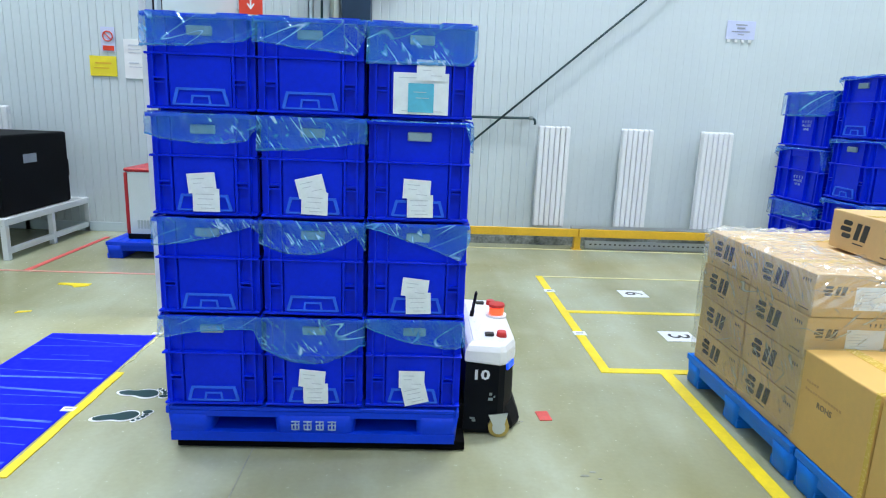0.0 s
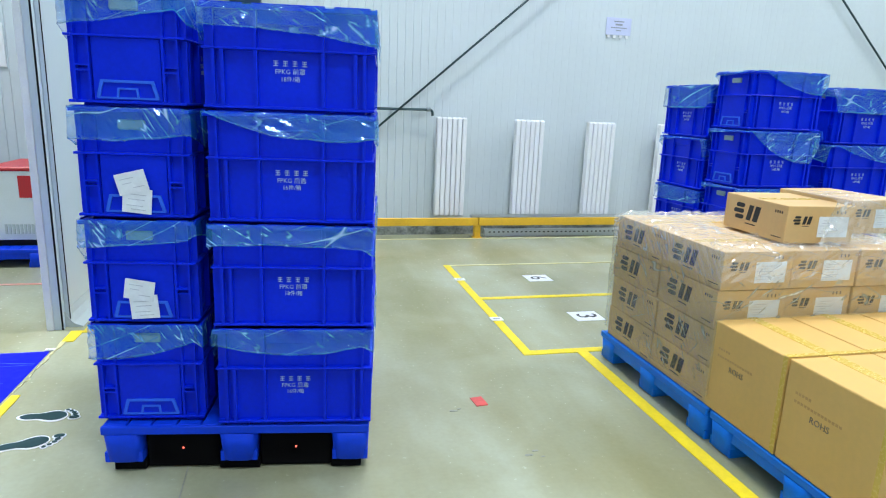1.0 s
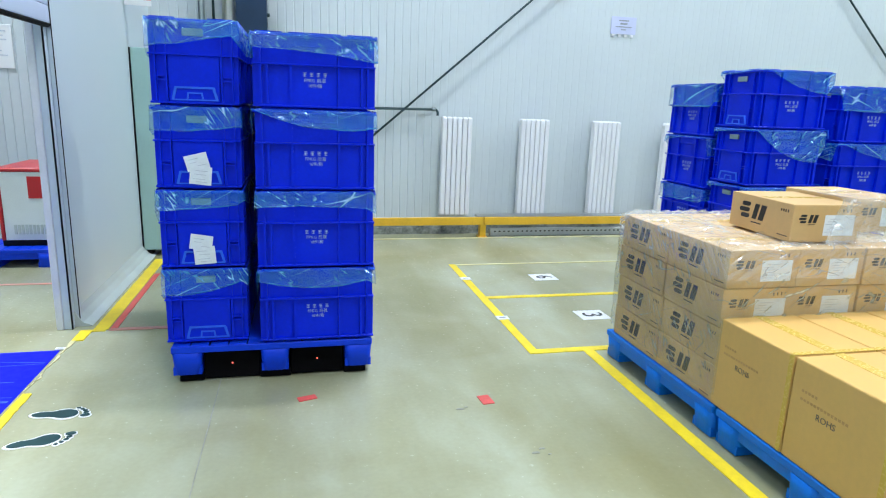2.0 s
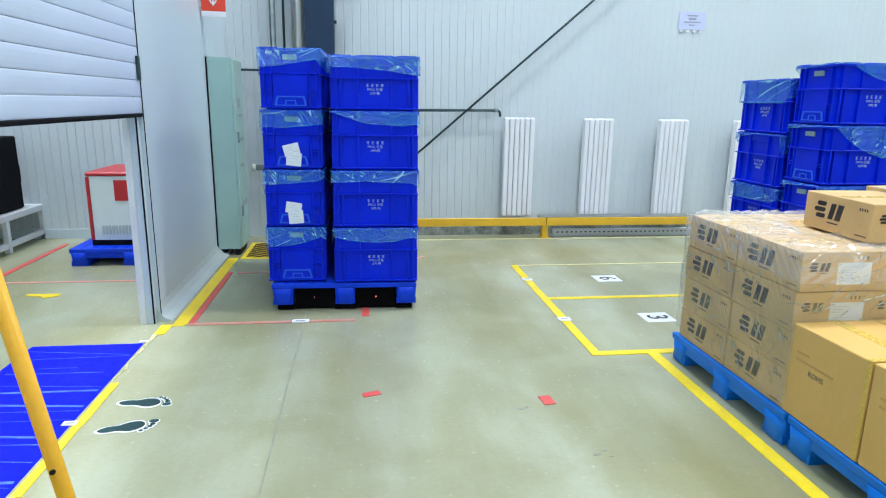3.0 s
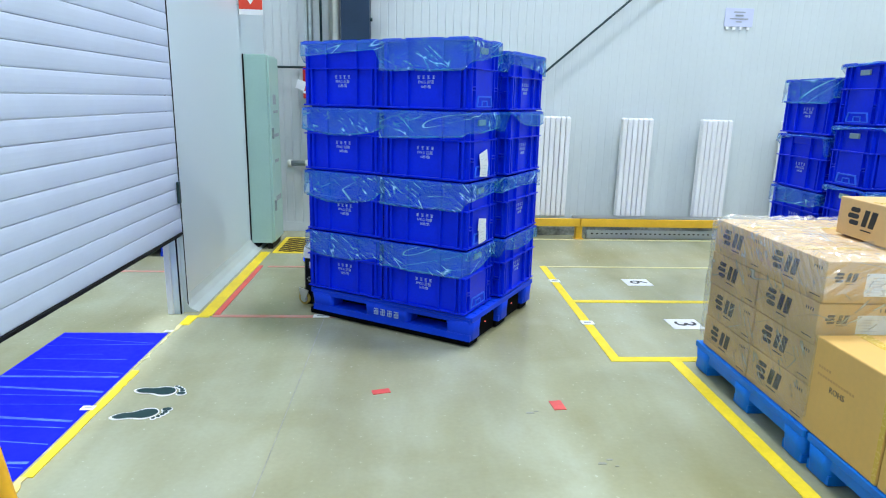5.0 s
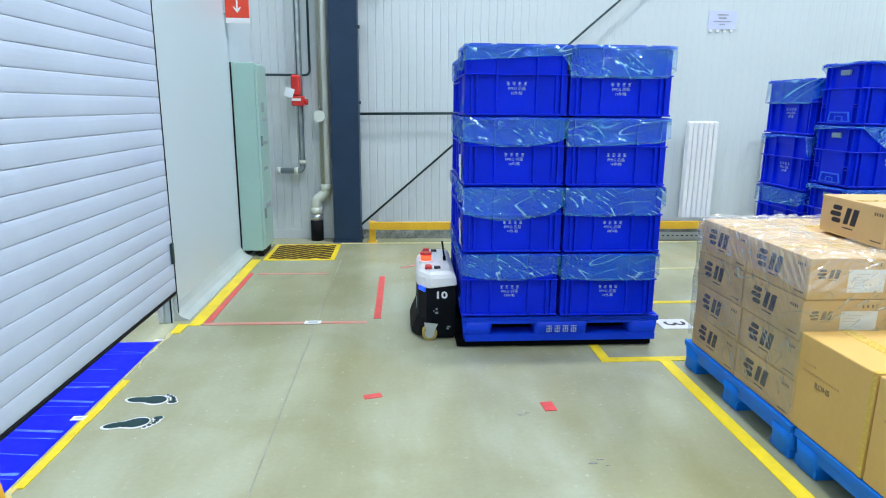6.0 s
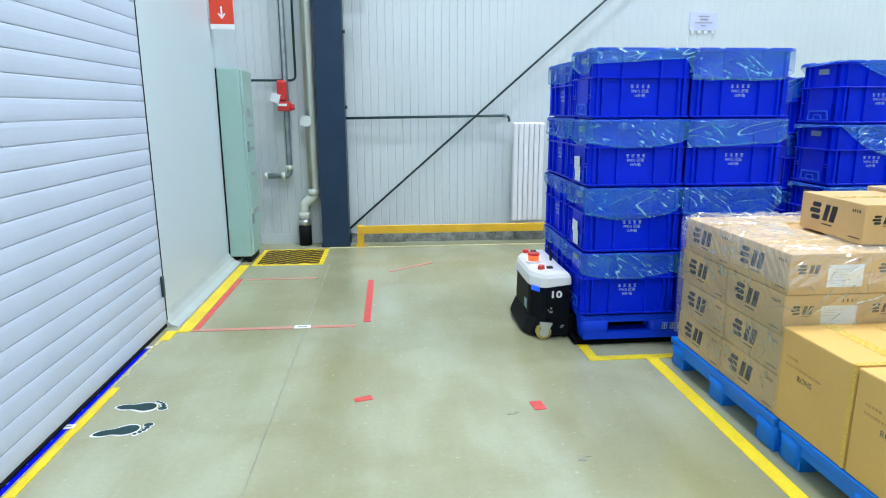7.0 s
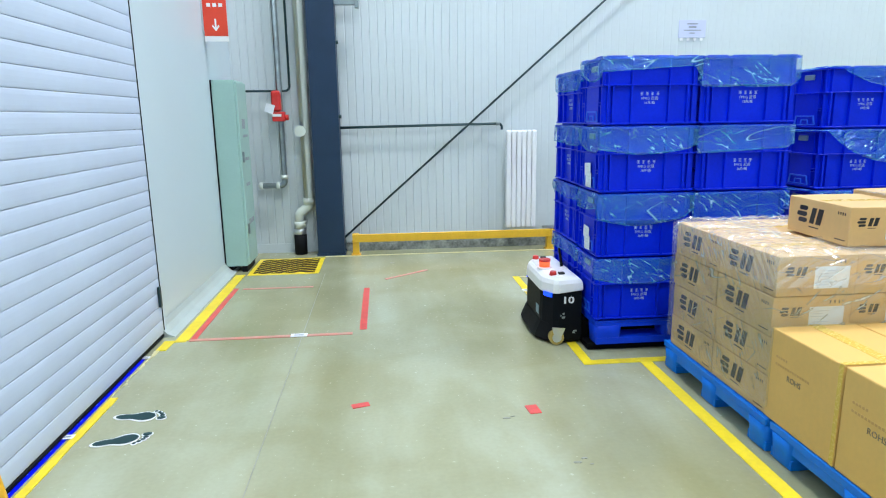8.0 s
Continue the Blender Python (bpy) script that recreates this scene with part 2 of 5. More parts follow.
# ---- mesh helpers ----
SMALL_PRINT = ("printed_marks", "print", "scuffs", "stripes", "perforation", "vent")

def box(bm, x0, x1, y0, y1, z0, z1, bevel=0.0, seg=1):
    r = bmesh.ops.create_cube(bm, size=1)
    bmesh.ops.scale(bm, vec=(x1 - x0, y1 - y0, z1 - z0), verts=r["verts"])
    bmesh.ops.translate(bm, vec=((x0 + x1) / 2, (y0 + y1) / 2, (z0 + z1) / 2), verts=r["verts"])
    if bevel:
        es = list({e for v in r["verts"] for e in v.link_edges})
        r = bmesh.ops.bevel(bm, geom=es, offset=bevel, segments=seg, affect="EDGES", profile=0.5)
    return r["verts"]


def tube(bm, points, radius, sides=12, closed=True):
    """A round bar swept along a line of points."""
    pts = [Vector(p) for p in points]
    rings = []
    side = None
    for i, p in enumerate(pts):
        a, b = pts[max(i - 1, 0)], pts[min(i + 1, len(pts) - 1)]
        d = (b - a).normalized()
        if side is None:
            side = d.orthogonal().normalized()
        side = (side - d * side.dot(d)).normalized()
        up = d.cross(side)
        r = radius[i] if isinstance(radius, (list, tuple)) else radius
        rings.append([bm.verts.new(p + (side * math.cos(k * math.tau / sides) + up * math.sin(k * math.tau / sides)) * r) for k in range(sides)])
    for r0, r1 in zip(rings, rings[1:]):
        for k in range(sides):
            f = bm.faces.new((r0[k], r0[(k + 1) % sides], r1[(k + 1) % sides], r1[k]))
            f.smooth = True
    if closed:
        bm.faces.new(rings[0][::-1])
        bm.faces.new(rings[-1])


def arc(c, u, v, r, a0, a1, n=6):
    """Points of an arc round c in the plane of u and v, degrees."""
    c, u, v = Vector(c), Vector(u), Vector(v)
    return [c + u * (r * math.cos(radians(a0 + (a1 - a0) * i / n))) + v * (r * math.sin(radians(a0 + (a1 - a0) * i / n))) for i in range(n + 1)]


def prism(bm, outline, z0, z1):
    """An upright prism over an outline of (x, y)."""
    lo = [bm.verts.new((x, y, z0)) for x, y in outline]
    hi = [bm.verts.new((x, y, z1)) for x, y in outline]
    bm.faces.new(lo[::-1])
    bm.faces.new(hi)
    k = len(lo)
    for i in range(k):
        bm.faces.new((lo[i], lo[(i + 1) % k], hi[(i + 1) % k], hi[i]))


def to_mesh(name, bm, mat):
    bmesh.ops.recalc_face_normals(bm, faces=bm.faces)
    me = bpy.data.meshes.new(name)
    bm.to_mesh(me)
    bm.free()
    me.materials.append(mat)
    return me


def part(name, bm, mat, parent=None, label="", m=None):
    """One mesh object, under a thing or alone. bm may be a ready mesh."""
    me = bm if isinstance(bm, bpy.types.Mesh) else to_mesh(name, bm, mat)
    ob = new(name, me)
    if parent is not None:
        ob.parent = parent
    if m is not None:
        ob.matrix_basis = m
    if label:
        tagged(ob, label)
    if name in SMALL_PRINT:
        tagged(ob, kind="stuff")
    return ob


def boxes(*rows, bevel=0.0):
    bm = bmesh.new()
    for r in rows:
        box(bm, *r, bevel=bevel)
    return bm


def holder(name, label, category, group="", m=None, kind=""):
    """An Empty at a thing's base, which its parts hang from."""
    e = new(name)
    e.empty_display_size = 0.1
    if m is not None:
        e.matrix_basis = m
    return tagged(e, label, category, group, kind)


def lettering(name, words, size, mat, depth=0.0006, bold=0.0):
    """A mesh of words in the built-in font, upright in the x z plane, facing -y, centred."""
    cu = bpy.data.curves.new(name, "FONT")
    cu.body, cu.size, cu.extrude, cu.align_x, cu.align_y = words, size, depth, "CENTER", "CENTER"
    cu.resolution_u = 2
    cu.offset = bold
    ob = new("lettering_tmp", cu)
    bpy.context.view_layer.update()
    me = bpy.data.meshes.new_from_object(ob)
    bpy.data.objects.remove(ob)
    bpy.data.curves.remove(cu)
    me.name = name
    me.transform(Matrix.Rotation(radians(90), 4, "X"))
    me.materials.clear()
    me.materials.append(mat)
    return me


def rounded(x0, x1, y0, y1, r0, r1):
    """A plan outline: x0 side with radius r0, x1 side with radius r1."""
    pts = []
    for cx, cy, r, a in ((x0 + r0, y0 + r0, r0, 180), (x1 - r1, y0 + r1, r1, 270), (x1 - r1, y1 - r1, r1, 0), (x0 + r0, y1 - r0, r0, 90)):
        pts += [(cx + r * math.cos(radians(a + 90 * i / 6)), cy + r * math.sin(radians(a + 90 * i / 6))) for i in range(7)]
    return pts


def foot_block(a, b, deep, top):
    """A moulded pallet foot: rounded upright corners, drawn in towards the floor."""
    bm = bmesh.new()
    rings = []
    for inset, z in ((0.014, 0.0), (0.008, 0.006), (0.004, top * 0.55), (0.0, top)):
        rings.append([bm.verts.new((x, y, z)) for x, y in rounded(a + inset, b - inset, -deep + inset, deep - inset, 0.032, 0.032)])
    for q, w in zip(rings, rings[1:]):
        for i in range(len(q)):
            bm.faces.new((q[i], q[(i + 1) % len(q)], w[(i + 1) % len(q)], w[i])).smooth = True
    bm.faces.new(rings[0][::-1])
    bm.faces.new(rings[-1])
    return bm


def wobble(x, y, z=0.0):
    return noise.noise(Vector((x, y, z)))


# ---- structure ----
WN = 6.90      # face of the outer wall
WW = -1.40     # face of the partition on the hall side


def structure(name, bm, mat, label, category):
    return tagged(part(name, bm, mat), label, category, kind="structure")


def ribbed_wall():
    bm = bmesh.new()
    x, prof = -7.0, []
    while x < 9.9:
        # grooves are deep up to x = 0.9 and flatten out beyond it
        deep = 0.0065 if x < 0.9 else max(0.0012, 0.0065 - 0.007 * (x - 0.9))
        for dx, dy in ((0, 0), (0.062, 0), (0.066, deep), (0.074, deep), (0.078, 0)):
            prof.append((x + dx, WN + dy))
        x += 0.084
    prof.append((10.0, WN))
    lo = [bm.verts.new((a, b, 0.10)) for a, b in prof]
    hi = [bm.verts.new((a, b, CEILING)) for a, b in prof]
    for i in range(len(prof) - 1):
        bm.faces.new((lo[i], lo[i + 1], hi[i + 1], hi[i]))
    box(bm, -7.0, 10.0, WN + 0.03, WN + 0.15, 0.0, CEILING)
    return bm


structure("wall_north", ribbed_wall(), M_WALL, "white ribbed sheet metal outer wall", "wall")
structure("floor", boxes((-7.2, 10.2, -4.2, WN + 0.15, -0.12, 0.0)), M_FLOOR, "grey-green sealed concrete hall floor with scuffs", "floor")
structure("ceiling", boxes((-7.2, 10.2, -4.2, WN + 0.15, CEILING, CEILING + 0.1)), M_CEIL, "pale sheet metal hall roof", "ceiling")
structure("wall_south", boxes((-7.0, 10.0, -4.15, -4.0, 0, CEILING)), M_WALL, "plain white hall wall", "wall")
structure("wall_east", boxes((10.0, 10.15, -4.0, WN, 0, CEILING)), M_WALL, "plain white hall wall", "wall")
structure("wall_far_west", boxes((-7.15, -7.0, -4.0, WN, 0, CEILING)), M_WALL, "plain white room wall", "wall")
DOOR0, DOOR1, DOORH = 0.55, 4.125, 2.62
structure("wall_west", boxes((WW - 0.08, WW, 4.17, WN - 0.002, 0.0, CEILING - 0.002), (WW - 0.08, WW, -3.998, DOOR0 - 0.11, 0.0, CEILING - 0.002),
                             (WW - 0.08, WW, DOOR0 - 0.11, 4.17, DOORH, CEILING - 0.002)),
          M_PANEL, "smooth white partition panel wall with a shutter doorway", "wall")


def cove():
    bm = bmesh.new()
    prof = [(WW + 0.002, 0.10), (WW + 0.02, 0.06), (WW + 0.05, 0.025), (WW + 0.10, 0.004), (WW + 0.10, 0.0), (WW + 0.002, 0.0)]
    a = [bm.verts.new((x, 4.18, z)) for x, z in prof]
    b = [bm.verts.new((x, WN - 0.02, z)) for x, z in prof]
    for i in range(len(prof)):
        bm.faces.new((a[i], a[(i + 1) % len(prof)], b[(i + 1) % len(prof)], b[i]))
    bm.faces.new(a)
    bm.faces.new(b[::-1])
    return bm


structure("baseboard", cove(), M_COVE, "grey-green cove skirting along the partition", "skirting")
structure("trim", boxes((-6.9, WW - 0.12, WN - 0.02, WN - 0.002, 0.0, 0.10), bevel=0.003), M_PANEL, "white skirting under the ribbed wall", "skirting")


def curb():
    bm = boxes((-0.28, 9.9, WN - 0.05, WN + 0.028, 0.0, 0.095))
    for i in range(150):
        x = -0.2 + i * 0.06 + random.uniform(-0.02, 0.02)
        h = random.uniform(0.01, 0.03)
        box(bm, x, x + random.uniform(0.02, 0.06), WN - 0.05 - random.uniform(0.002, 0.012), WN - 0.045, random.uniform(0.0, 0.05), 0.05 + h)
    return bm


structure("trim_corner", boxes((WW + 0.11, -0.585, WN - 0.006, WN + 0.02, 0.0, 0.0995)), M_WALL, "white sheet metal edge at the foot of the wall", "skirting")
structure("wall_curb", curb(), M_CURB, "dirty rough grey curb at the foot of the wall", "curb")
structure("floor_joint", boxes((-0.441, -0.436, -1.0, 5.86, -0.004, 0.0008)), M_JOINT, "dark straight joint sawn in the concrete floor", "joint")


def jamb(y0, y1, name):
    d = holder(name, "silver steel guide rail beside the roller shutter", "door jamb", kind="structure")
    part("channel", boxes((WW - 0.085, WW - 0.045, y0, y1, 0, DOORH), bevel=0.004), M_FRAMEW, d)
    part("lining", boxes((WW - 0.044, WW + 0.004, y0 + 0.012, y1, 0, DOORH)), M_PANEL, d, "white lining")
    part("seal", boxes((WW - 0.002, WW + 0.006, y0 + 0.002, y0 + 0.0115, 0, DOORH)), M_RUBBER, d, "black rubber seal")


jamb(DOOR1, 4.168, "door_jamb_1")
jamb(DOOR0 - 0.108, DOOR0, "door_jamb_2")


def shutter_guide(y0, y1, name):
    d = holder(name, "white steel guide for the roller shutter on the partition", "shutter guide", kind="structure")
    part("rail", boxes((WW + 0.0005, WW + 0.030, y0, y1, 0, CEILING - 1.2), bevel=0.003), M_PANEL, d)
    part("seal", boxes((WW + 0.026, WW + 0.031, y0 - 0.004, y0 - 0.0005, 0, CEILING - 1.2)), M_RUBBER, d, "thin dark seal")


shutter_guide(4.196, 4.222, "shutter_guide_1")
shutter_guide(DOOR0 - 0.11, DOOR0 - 0.08, "shutter_guide_2")


# ---- floor markings ----
def tape(name, mat, label, *quads, z=0.004):
    """Flat tape on the floor: each quad is x0, x1, y0, y1."""
    return tagged(part(name, boxes(*[(a, b, c, d, 0.0, z) for a, b, c, d in quads]), mat), label, "floor marking", kind="structure")


def ragged(x0, x1, y0, y1, n, amount, seed):
    """A worn strip along y whose sides are chipped."""
    bm = bmesh.new()
    left, right = [], []
    for i in range(n + 1):
        y = y0 + (y1 - y0) * i / n
        left.append((x0 + amount * 0.3 * wobble(seed, y * 6), y))
        right.append((x1 - amount * min(0.75, max(0, wobble(seed + 5, y * 5) + 0.2 + 0.35 * wobble(seed + 2, y * 26))), y))
    for i in range(n):
        prism(bm, [left[i], right[i], right[i + 1], left[i + 1]], 0.0, 0.005)
    return bm


tape("yellow_line", M_YELTAPE, "yellow tape line beside the partition wall", (-1.275, -1.19, 4.10, 5.90), (-1.345, -1.20, 4.07, 4.10))
tagged(part("yellow_line", ragged(-1.338, -1.296, 2.25, 3.22, 60, 0.008, 3.0), M_YELTAPE), "yellow tape line across the doorway, worn at its edge", "floor marking", kind="structure")
tagged(part("yellow_line", ragged(-1.338, -1.300, 1.2, 2.25, 80, 0.05, 9.0), M_YELWORN), "worn-off yellow tape across the doorway", "floor marking", kind="structure")
tagged(part("yellow_line", ragged(-1.338, -1.318, 3.22, 3.92, 70, 0.045, 5.0), M_YELTHIN), "nearly worn-off tape remains at the doorway", "floor marking", kind="structure")
tagged(part("yellow_line", ragged(-1.342, -1.275, 3.92, 4.0695, 10, 0.008, 7.0), M_YELTAPE), "yellow tape piece at the door jamb", "floor marking", kind="structure")
tape("red_line", M_REDTAPE, "red tape outline of a parking bay", (-1.182, -1.142, 4.12, 5.40))
tape("red_line", M_REDWORN, "faded red tape line of a parking bay", (-1.182, -0.10, 4.075, 4.115))
tape("red_line", M_REDWORN, "scuffed red tape line, nearly gone", (-1.10, -0.50, 5.36, 5.395), z=0.003)
tape("red_line", M_REDTAPE, "short red tape bar on the concrete", (-0.055, -0.005, 4.17, 5.26))
tape("yellow_line", M_YELTAPE, "yellow tape outline of numbered pallet bays", (1.290, 1.350, 3.355, 5.47), (1.3505, 4.6, 3.355, 3.415), (1.3505, 4.6, 4.435, 4.485))
tape("yellow_line", M_YELTHIN, "faded thin yellow line behind the bays", (1.3505, 4.6, 5.44, 5.47), (-0.50, 5.0, 6.58, 6.62))
tape("yellow_line", M_YELTAPE, "wide yellow tape line beside the pallets", (1.630, 1.698, -1.0, 3.3545))
tagged(part("red_line", boxes((-0.25, 0.25, -0.018, 0.018, 0, 0.004)), M_REDWORN, None, "", pose(0.335, 5.70, 0, 0, 0, 37)), "faded slanting red tape scrap", "floor marking", kind="structure")
tagged(part("red_tape_patch", boxes((-0.045, 0.045, -0.022, 0.022, 0, 0.004)), M_REDTAPE, None, "", pose(-0.008, 2.975, 0, 0, 0, 16)), "small red tape patch on the floor", "floor marking")
tagged(part("red_tape_patch", boxes((-0.03, 0.03, -0.045, 0.045, 0, 0.004)), M_REDTAPE, None, "", pose(0.857, 2.824, 0, 0, 0, 6)), "small red tape patch on the floor", "floor marking")


def floor_tag(x, y, w, d):
    t = tagged(part("floor_tag", boxes((x - w / 2, x + w / 2, y - d / 2, y + d / 2, 0.004, 0.007)), M_WHITE), "small white printed tag on the floor tape", "tag", "floor tags")
    part("print", boxes((x - w * 0.28, x + w * 0.28, y - d * 0.14, y + d * 0.14, 0.0065, 0.0085)), M_GREYINK, t)


floor_tag(-0.46, 4.095, 0.11, 0.06)
floor_tag(1.322, 4.99, 0.085, 0.07)
floor_tag(1.322, 3.99, 0.085, 0.07)
floor_tag(-1.36, 3.80, 0.05, 0.03)
floor_tag(-1.36, 2.80, 0.06, 0.04)


def number_plate(words, x, y):
    p = holder("bay_number", "white floor sticker with a black bay number " + words, "floor sticker", "bay numbers", pose(x, y, 0))
    part("sheet", boxes((-0.107, 0.107, -0.095, 0.095, 0, 0.003)), M_WHITE, p)
    me = lettering("numeral", words, 0.21, M_INK)
    me.transform(Matrix.Rotation(radians(-90), 4, "Z") @ Matrix.Rotation(radians(-90), 4, "X"))
    part("numeral", me, M_INK, p, "", pose(0, 0, 0.0042))


number_plate("6", 2.01, 4.975)
number_plate("3", 1.985, 3.98)


def footprint(x, y, turn, flip):
    """A shoe-less sole print: white ground, dark sole, five toes."""
    f = holder("footprint", "dark green footprint sticker with a white edge on the floor", "floor sticker", "footprint stickers", pose(x, y, 0, 0, 0, turn))
    sole = []
    for i in range(48):
        a = i * math.tau / 48
        u = math.cos(a)
        w = 0.043 + 0.013 * u - 0.016 * math.exp(-((u + 0.15) / 0.4) ** 2)
        sole.append((0.096 * u - 0.036, flip * (w * math.sin(a) + 0.010 * u)))
    toes = [(0.094, 0.034, 0.0145), (0.093, 0.006, 0.0100), (0.084, -0.014, 0.0088), (0.069, -0.031, 0.0080), (0.051, -0.045, 0.0074)]
    w, d = bmesh.new(), bmesh.new()
    prism(w, [(a * 1.09 - 0.001, b * 1.24) for a, b in sole], 0, 0.003)
    prism(d, sole, 0.0031, 0.0048)
    for k, (tx, ty, r) in enumerate(toes):
        s = 1.45 if k == 0 else 1.2
        prism(w, [(tx + (s * r + 0.0055) * math.cos(q * math.tau / 16), flip * (ty + (r + 0.0055) * math.sin(q * math.tau / 16))) for q in range(16)], 0, 0.0022 + 0.0001 * k)
        prism(d, [(tx + s * r * math.cos(q * math.tau / 16), flip * (ty + r * math.sin(q * math.tau / 16))) for q in range(16)], 0.0031, 0.0048)
    part("white_edge", w, M_WHITE, f)
    part("sole", d, M_FOOT, f)


footprint(-1.085, 2.985, 3, -1)
footprint(-1.085, 2.745, 8, 1)


def hatch():
    x0, x1, y0, y1 = -1.17, -0.50, 5.87, 6.56
    h = holder("hatched_floor_panel", "yellow and brown striped keep-clear panel on the floor", "floor marking")
    part("ground", boxes((x0, x1, y0, y1, 0, 0.003)), M_YELTAPE, h)
    bm = bmesh.new()
    mx, cols = x1 - 0.19, 48
    xs = [x0 + 0.045 + (x1 - x0 - 0.09) * c / cols for c in range(cols + 1)]

    def middle(x):
        return 0.75 * (x - x0) if x < mx else 0.75 * (mx - x0) - 0.55 * (x - mx)
    for i in range(-6, 8):
        for xa, xb in zip(xs, xs[1:]):
            q = []
            for x, o in ((xa, -0.034), (xb, -0.034), (xb, 0.034), (xa, 0.034)):
                q.append((x, min(max(y0 + 0.05 + i * 0.098 + middle(x) + o, y0 + 0.045), y1 - 0.045)))
            if min(q[2][1] - q[1][1], q[3][1] - q[0][1]) > 0.002:
                prism(bm, q, 0.0032, 0.0055)
    part("stripes", bm, M_HATCHD, h)


hatch()


def blue_mat():
    m = holder("floor_mat", "glossy blue film mat with pale scuffs in the doorway", "mat")
    part("sheet", boxes((-1.975, -1.355, 0.9, 3.775, 0, 0.004), bevel=0.001), M_BLUEMAT, m)
    for i in range(17):
        y = 2.0 + i * 0.104 + random.uniform(-0.04, 0.04)
        a, b = sorted((random.uniform(-1.96, -1.37), random.uniform(-1.96, -1.37)))
        if i % 3 == 0 or b - a < 0.2:
            a, b = -1.965, -1.37
        s, w = random.uniform(-0.04, 0.16), random.choice((0.003, 0.004, 0.006, 0.009, 0.018))
        bm = bmesh.new()
        prism(bm, [(a, y), (b, y - s * (b - a)), (b, y - s * (b - a) + w), (a, y + w)], 0.0042, 0.0052)
        part("scuff", bm, M_STREAK, m, "pale scuff")


blue_mat()
for sx, sy, sr in ((0.93, 2.32, 0.013), (0.968, 2.348, 0.010), (0.71, 2.75, 0.014), (0.74, 2.765, 0.007), (0.2, 6.2, 0.016), (0.985, 2.30, 0.006)):
    bm = bmesh.new()
    prism(bm, [(sx + sr * (1 + 0.4 * wobble(k, sx * 9)) * math.cos(k * math.tau / 12) * 1.5, sy + sr * (1 + 0.4 * wobble(k, sy * 7)) * 0.6 * math.sin(k * math.tau / 12)) for k in range(12)], 0, 0.0015)
    tagged(part("floor_scuff", bm, M_STAIN), "small dark scuff on the concrete", "scuff", kind="structure")


# ---- fixtures on the outer wall ----
def column():
    x0, x1, y0, y1 = -0.580, -0.298, 6.66, 6.895
    c = holder("steel_column", "slate-blue painted steel column against the ribbed wall", "column", kind="structure")
    part("web", boxes(((x0 + x1) / 2 - 0.006, (x0 + x1) / 2 + 0.006, y0 + 0.012, y1 - 0.012, 0.02, CEILING - 0.01)), M_STEELBLUE, c)
    part("flange", boxes((x0, x1, y0, y0 + 0.012, 0.02, CEILING - 0.01), bevel=0.002), M_STEELBLUE, c)
    part("flange", boxes((x0, x1, y1 - 0.012, y1, 0.02, CEILING - 0.01), bevel=0.002), M_STEELBLUE, c)
    part("side_plate", boxes((x1 - 0.008, x1, y0 + 0.0125, y1 - 0.0125, 0.02, CEILING - 0.01)), M_STEELBLUE, c)
    part("side_plate", boxes((x0, x0 + 0.008, y0 + 0.0125, y1 - 0.0125, 0.02, CEILING - 0.01)), M_STEELBLUE, c)
    part("base_plate", boxes((x0 - 0.01, x1 + 0.01, y0 - 0.01, y1, 0, 0.02)), M_STEELBLUE, c)
    bm = bmesh.new()
    box(bm, -0.297, -0.05, 6.70, 6.76, 2.56, 2.62, 0.003)
    box(bm, -0.09, -0.05, 6.69, 6.77, 2.53, 2.66, 0.003)
    part("bracket", bm, M_GALV, c, "galvanised angle bracket")
    for z in (1.46, 2.2, 3.0):
        bm = bmesh.new()
        tube(bm, [(-0.298, 6.71, z), (-0.272, 6.71, z)], 0.018, 8)
        part("bolt", bm, M_DARKSTEEL, c)


column()


def braces():
    for name, a, b in (("diagonal_brace", (-0.30, 6.82, 0.165), (4.62, 6.82, 4.44)), ("diagonal_brace", (9.3, 6.85, 0.20), (4.70, 6.85, 4.43))):
        bm = bmesh.new()
        tube(bm, [a, b], 0.0115, 10)
        br = tagged(part(name, bm, M_DARKSTEEL), "thin dark steel bracing rod crossing the wall", "brace", "bracing rods", kind="structure")
    bm = bmesh.new()
    tube(bm, [(-0.298, 6.83, 1.345), (1.40, 6.83, 1.365)] + arc((1.40, 6.83, 1.325), (1, 0, 0), (0, 0, 1), 0.04, 90, 0, 5) + [(1.44, 6.83, 1.30)], 0.014, 10)
    p = tagged(part("heating_pipe", bm, M_DARKSTEEL), "dark thin heating pipe running to the radiator", "pipe")
    for x in (0.3, 1.0):
        bm = bmesh.new()
        tube(bm, [(x, 6.84, 1.353), (x, 6.90, 1.353)], 0.008, 8)
        part("pipe_clip", bm, M_GALV, p)
    bm = bmesh.new()
    tube(bm, [(1.375, 6.83, 1.366), (1.415, 6.83, 1.366)], 0.022, 10)
    part("elbow_nut", bm, M_GALV, p)


braces()


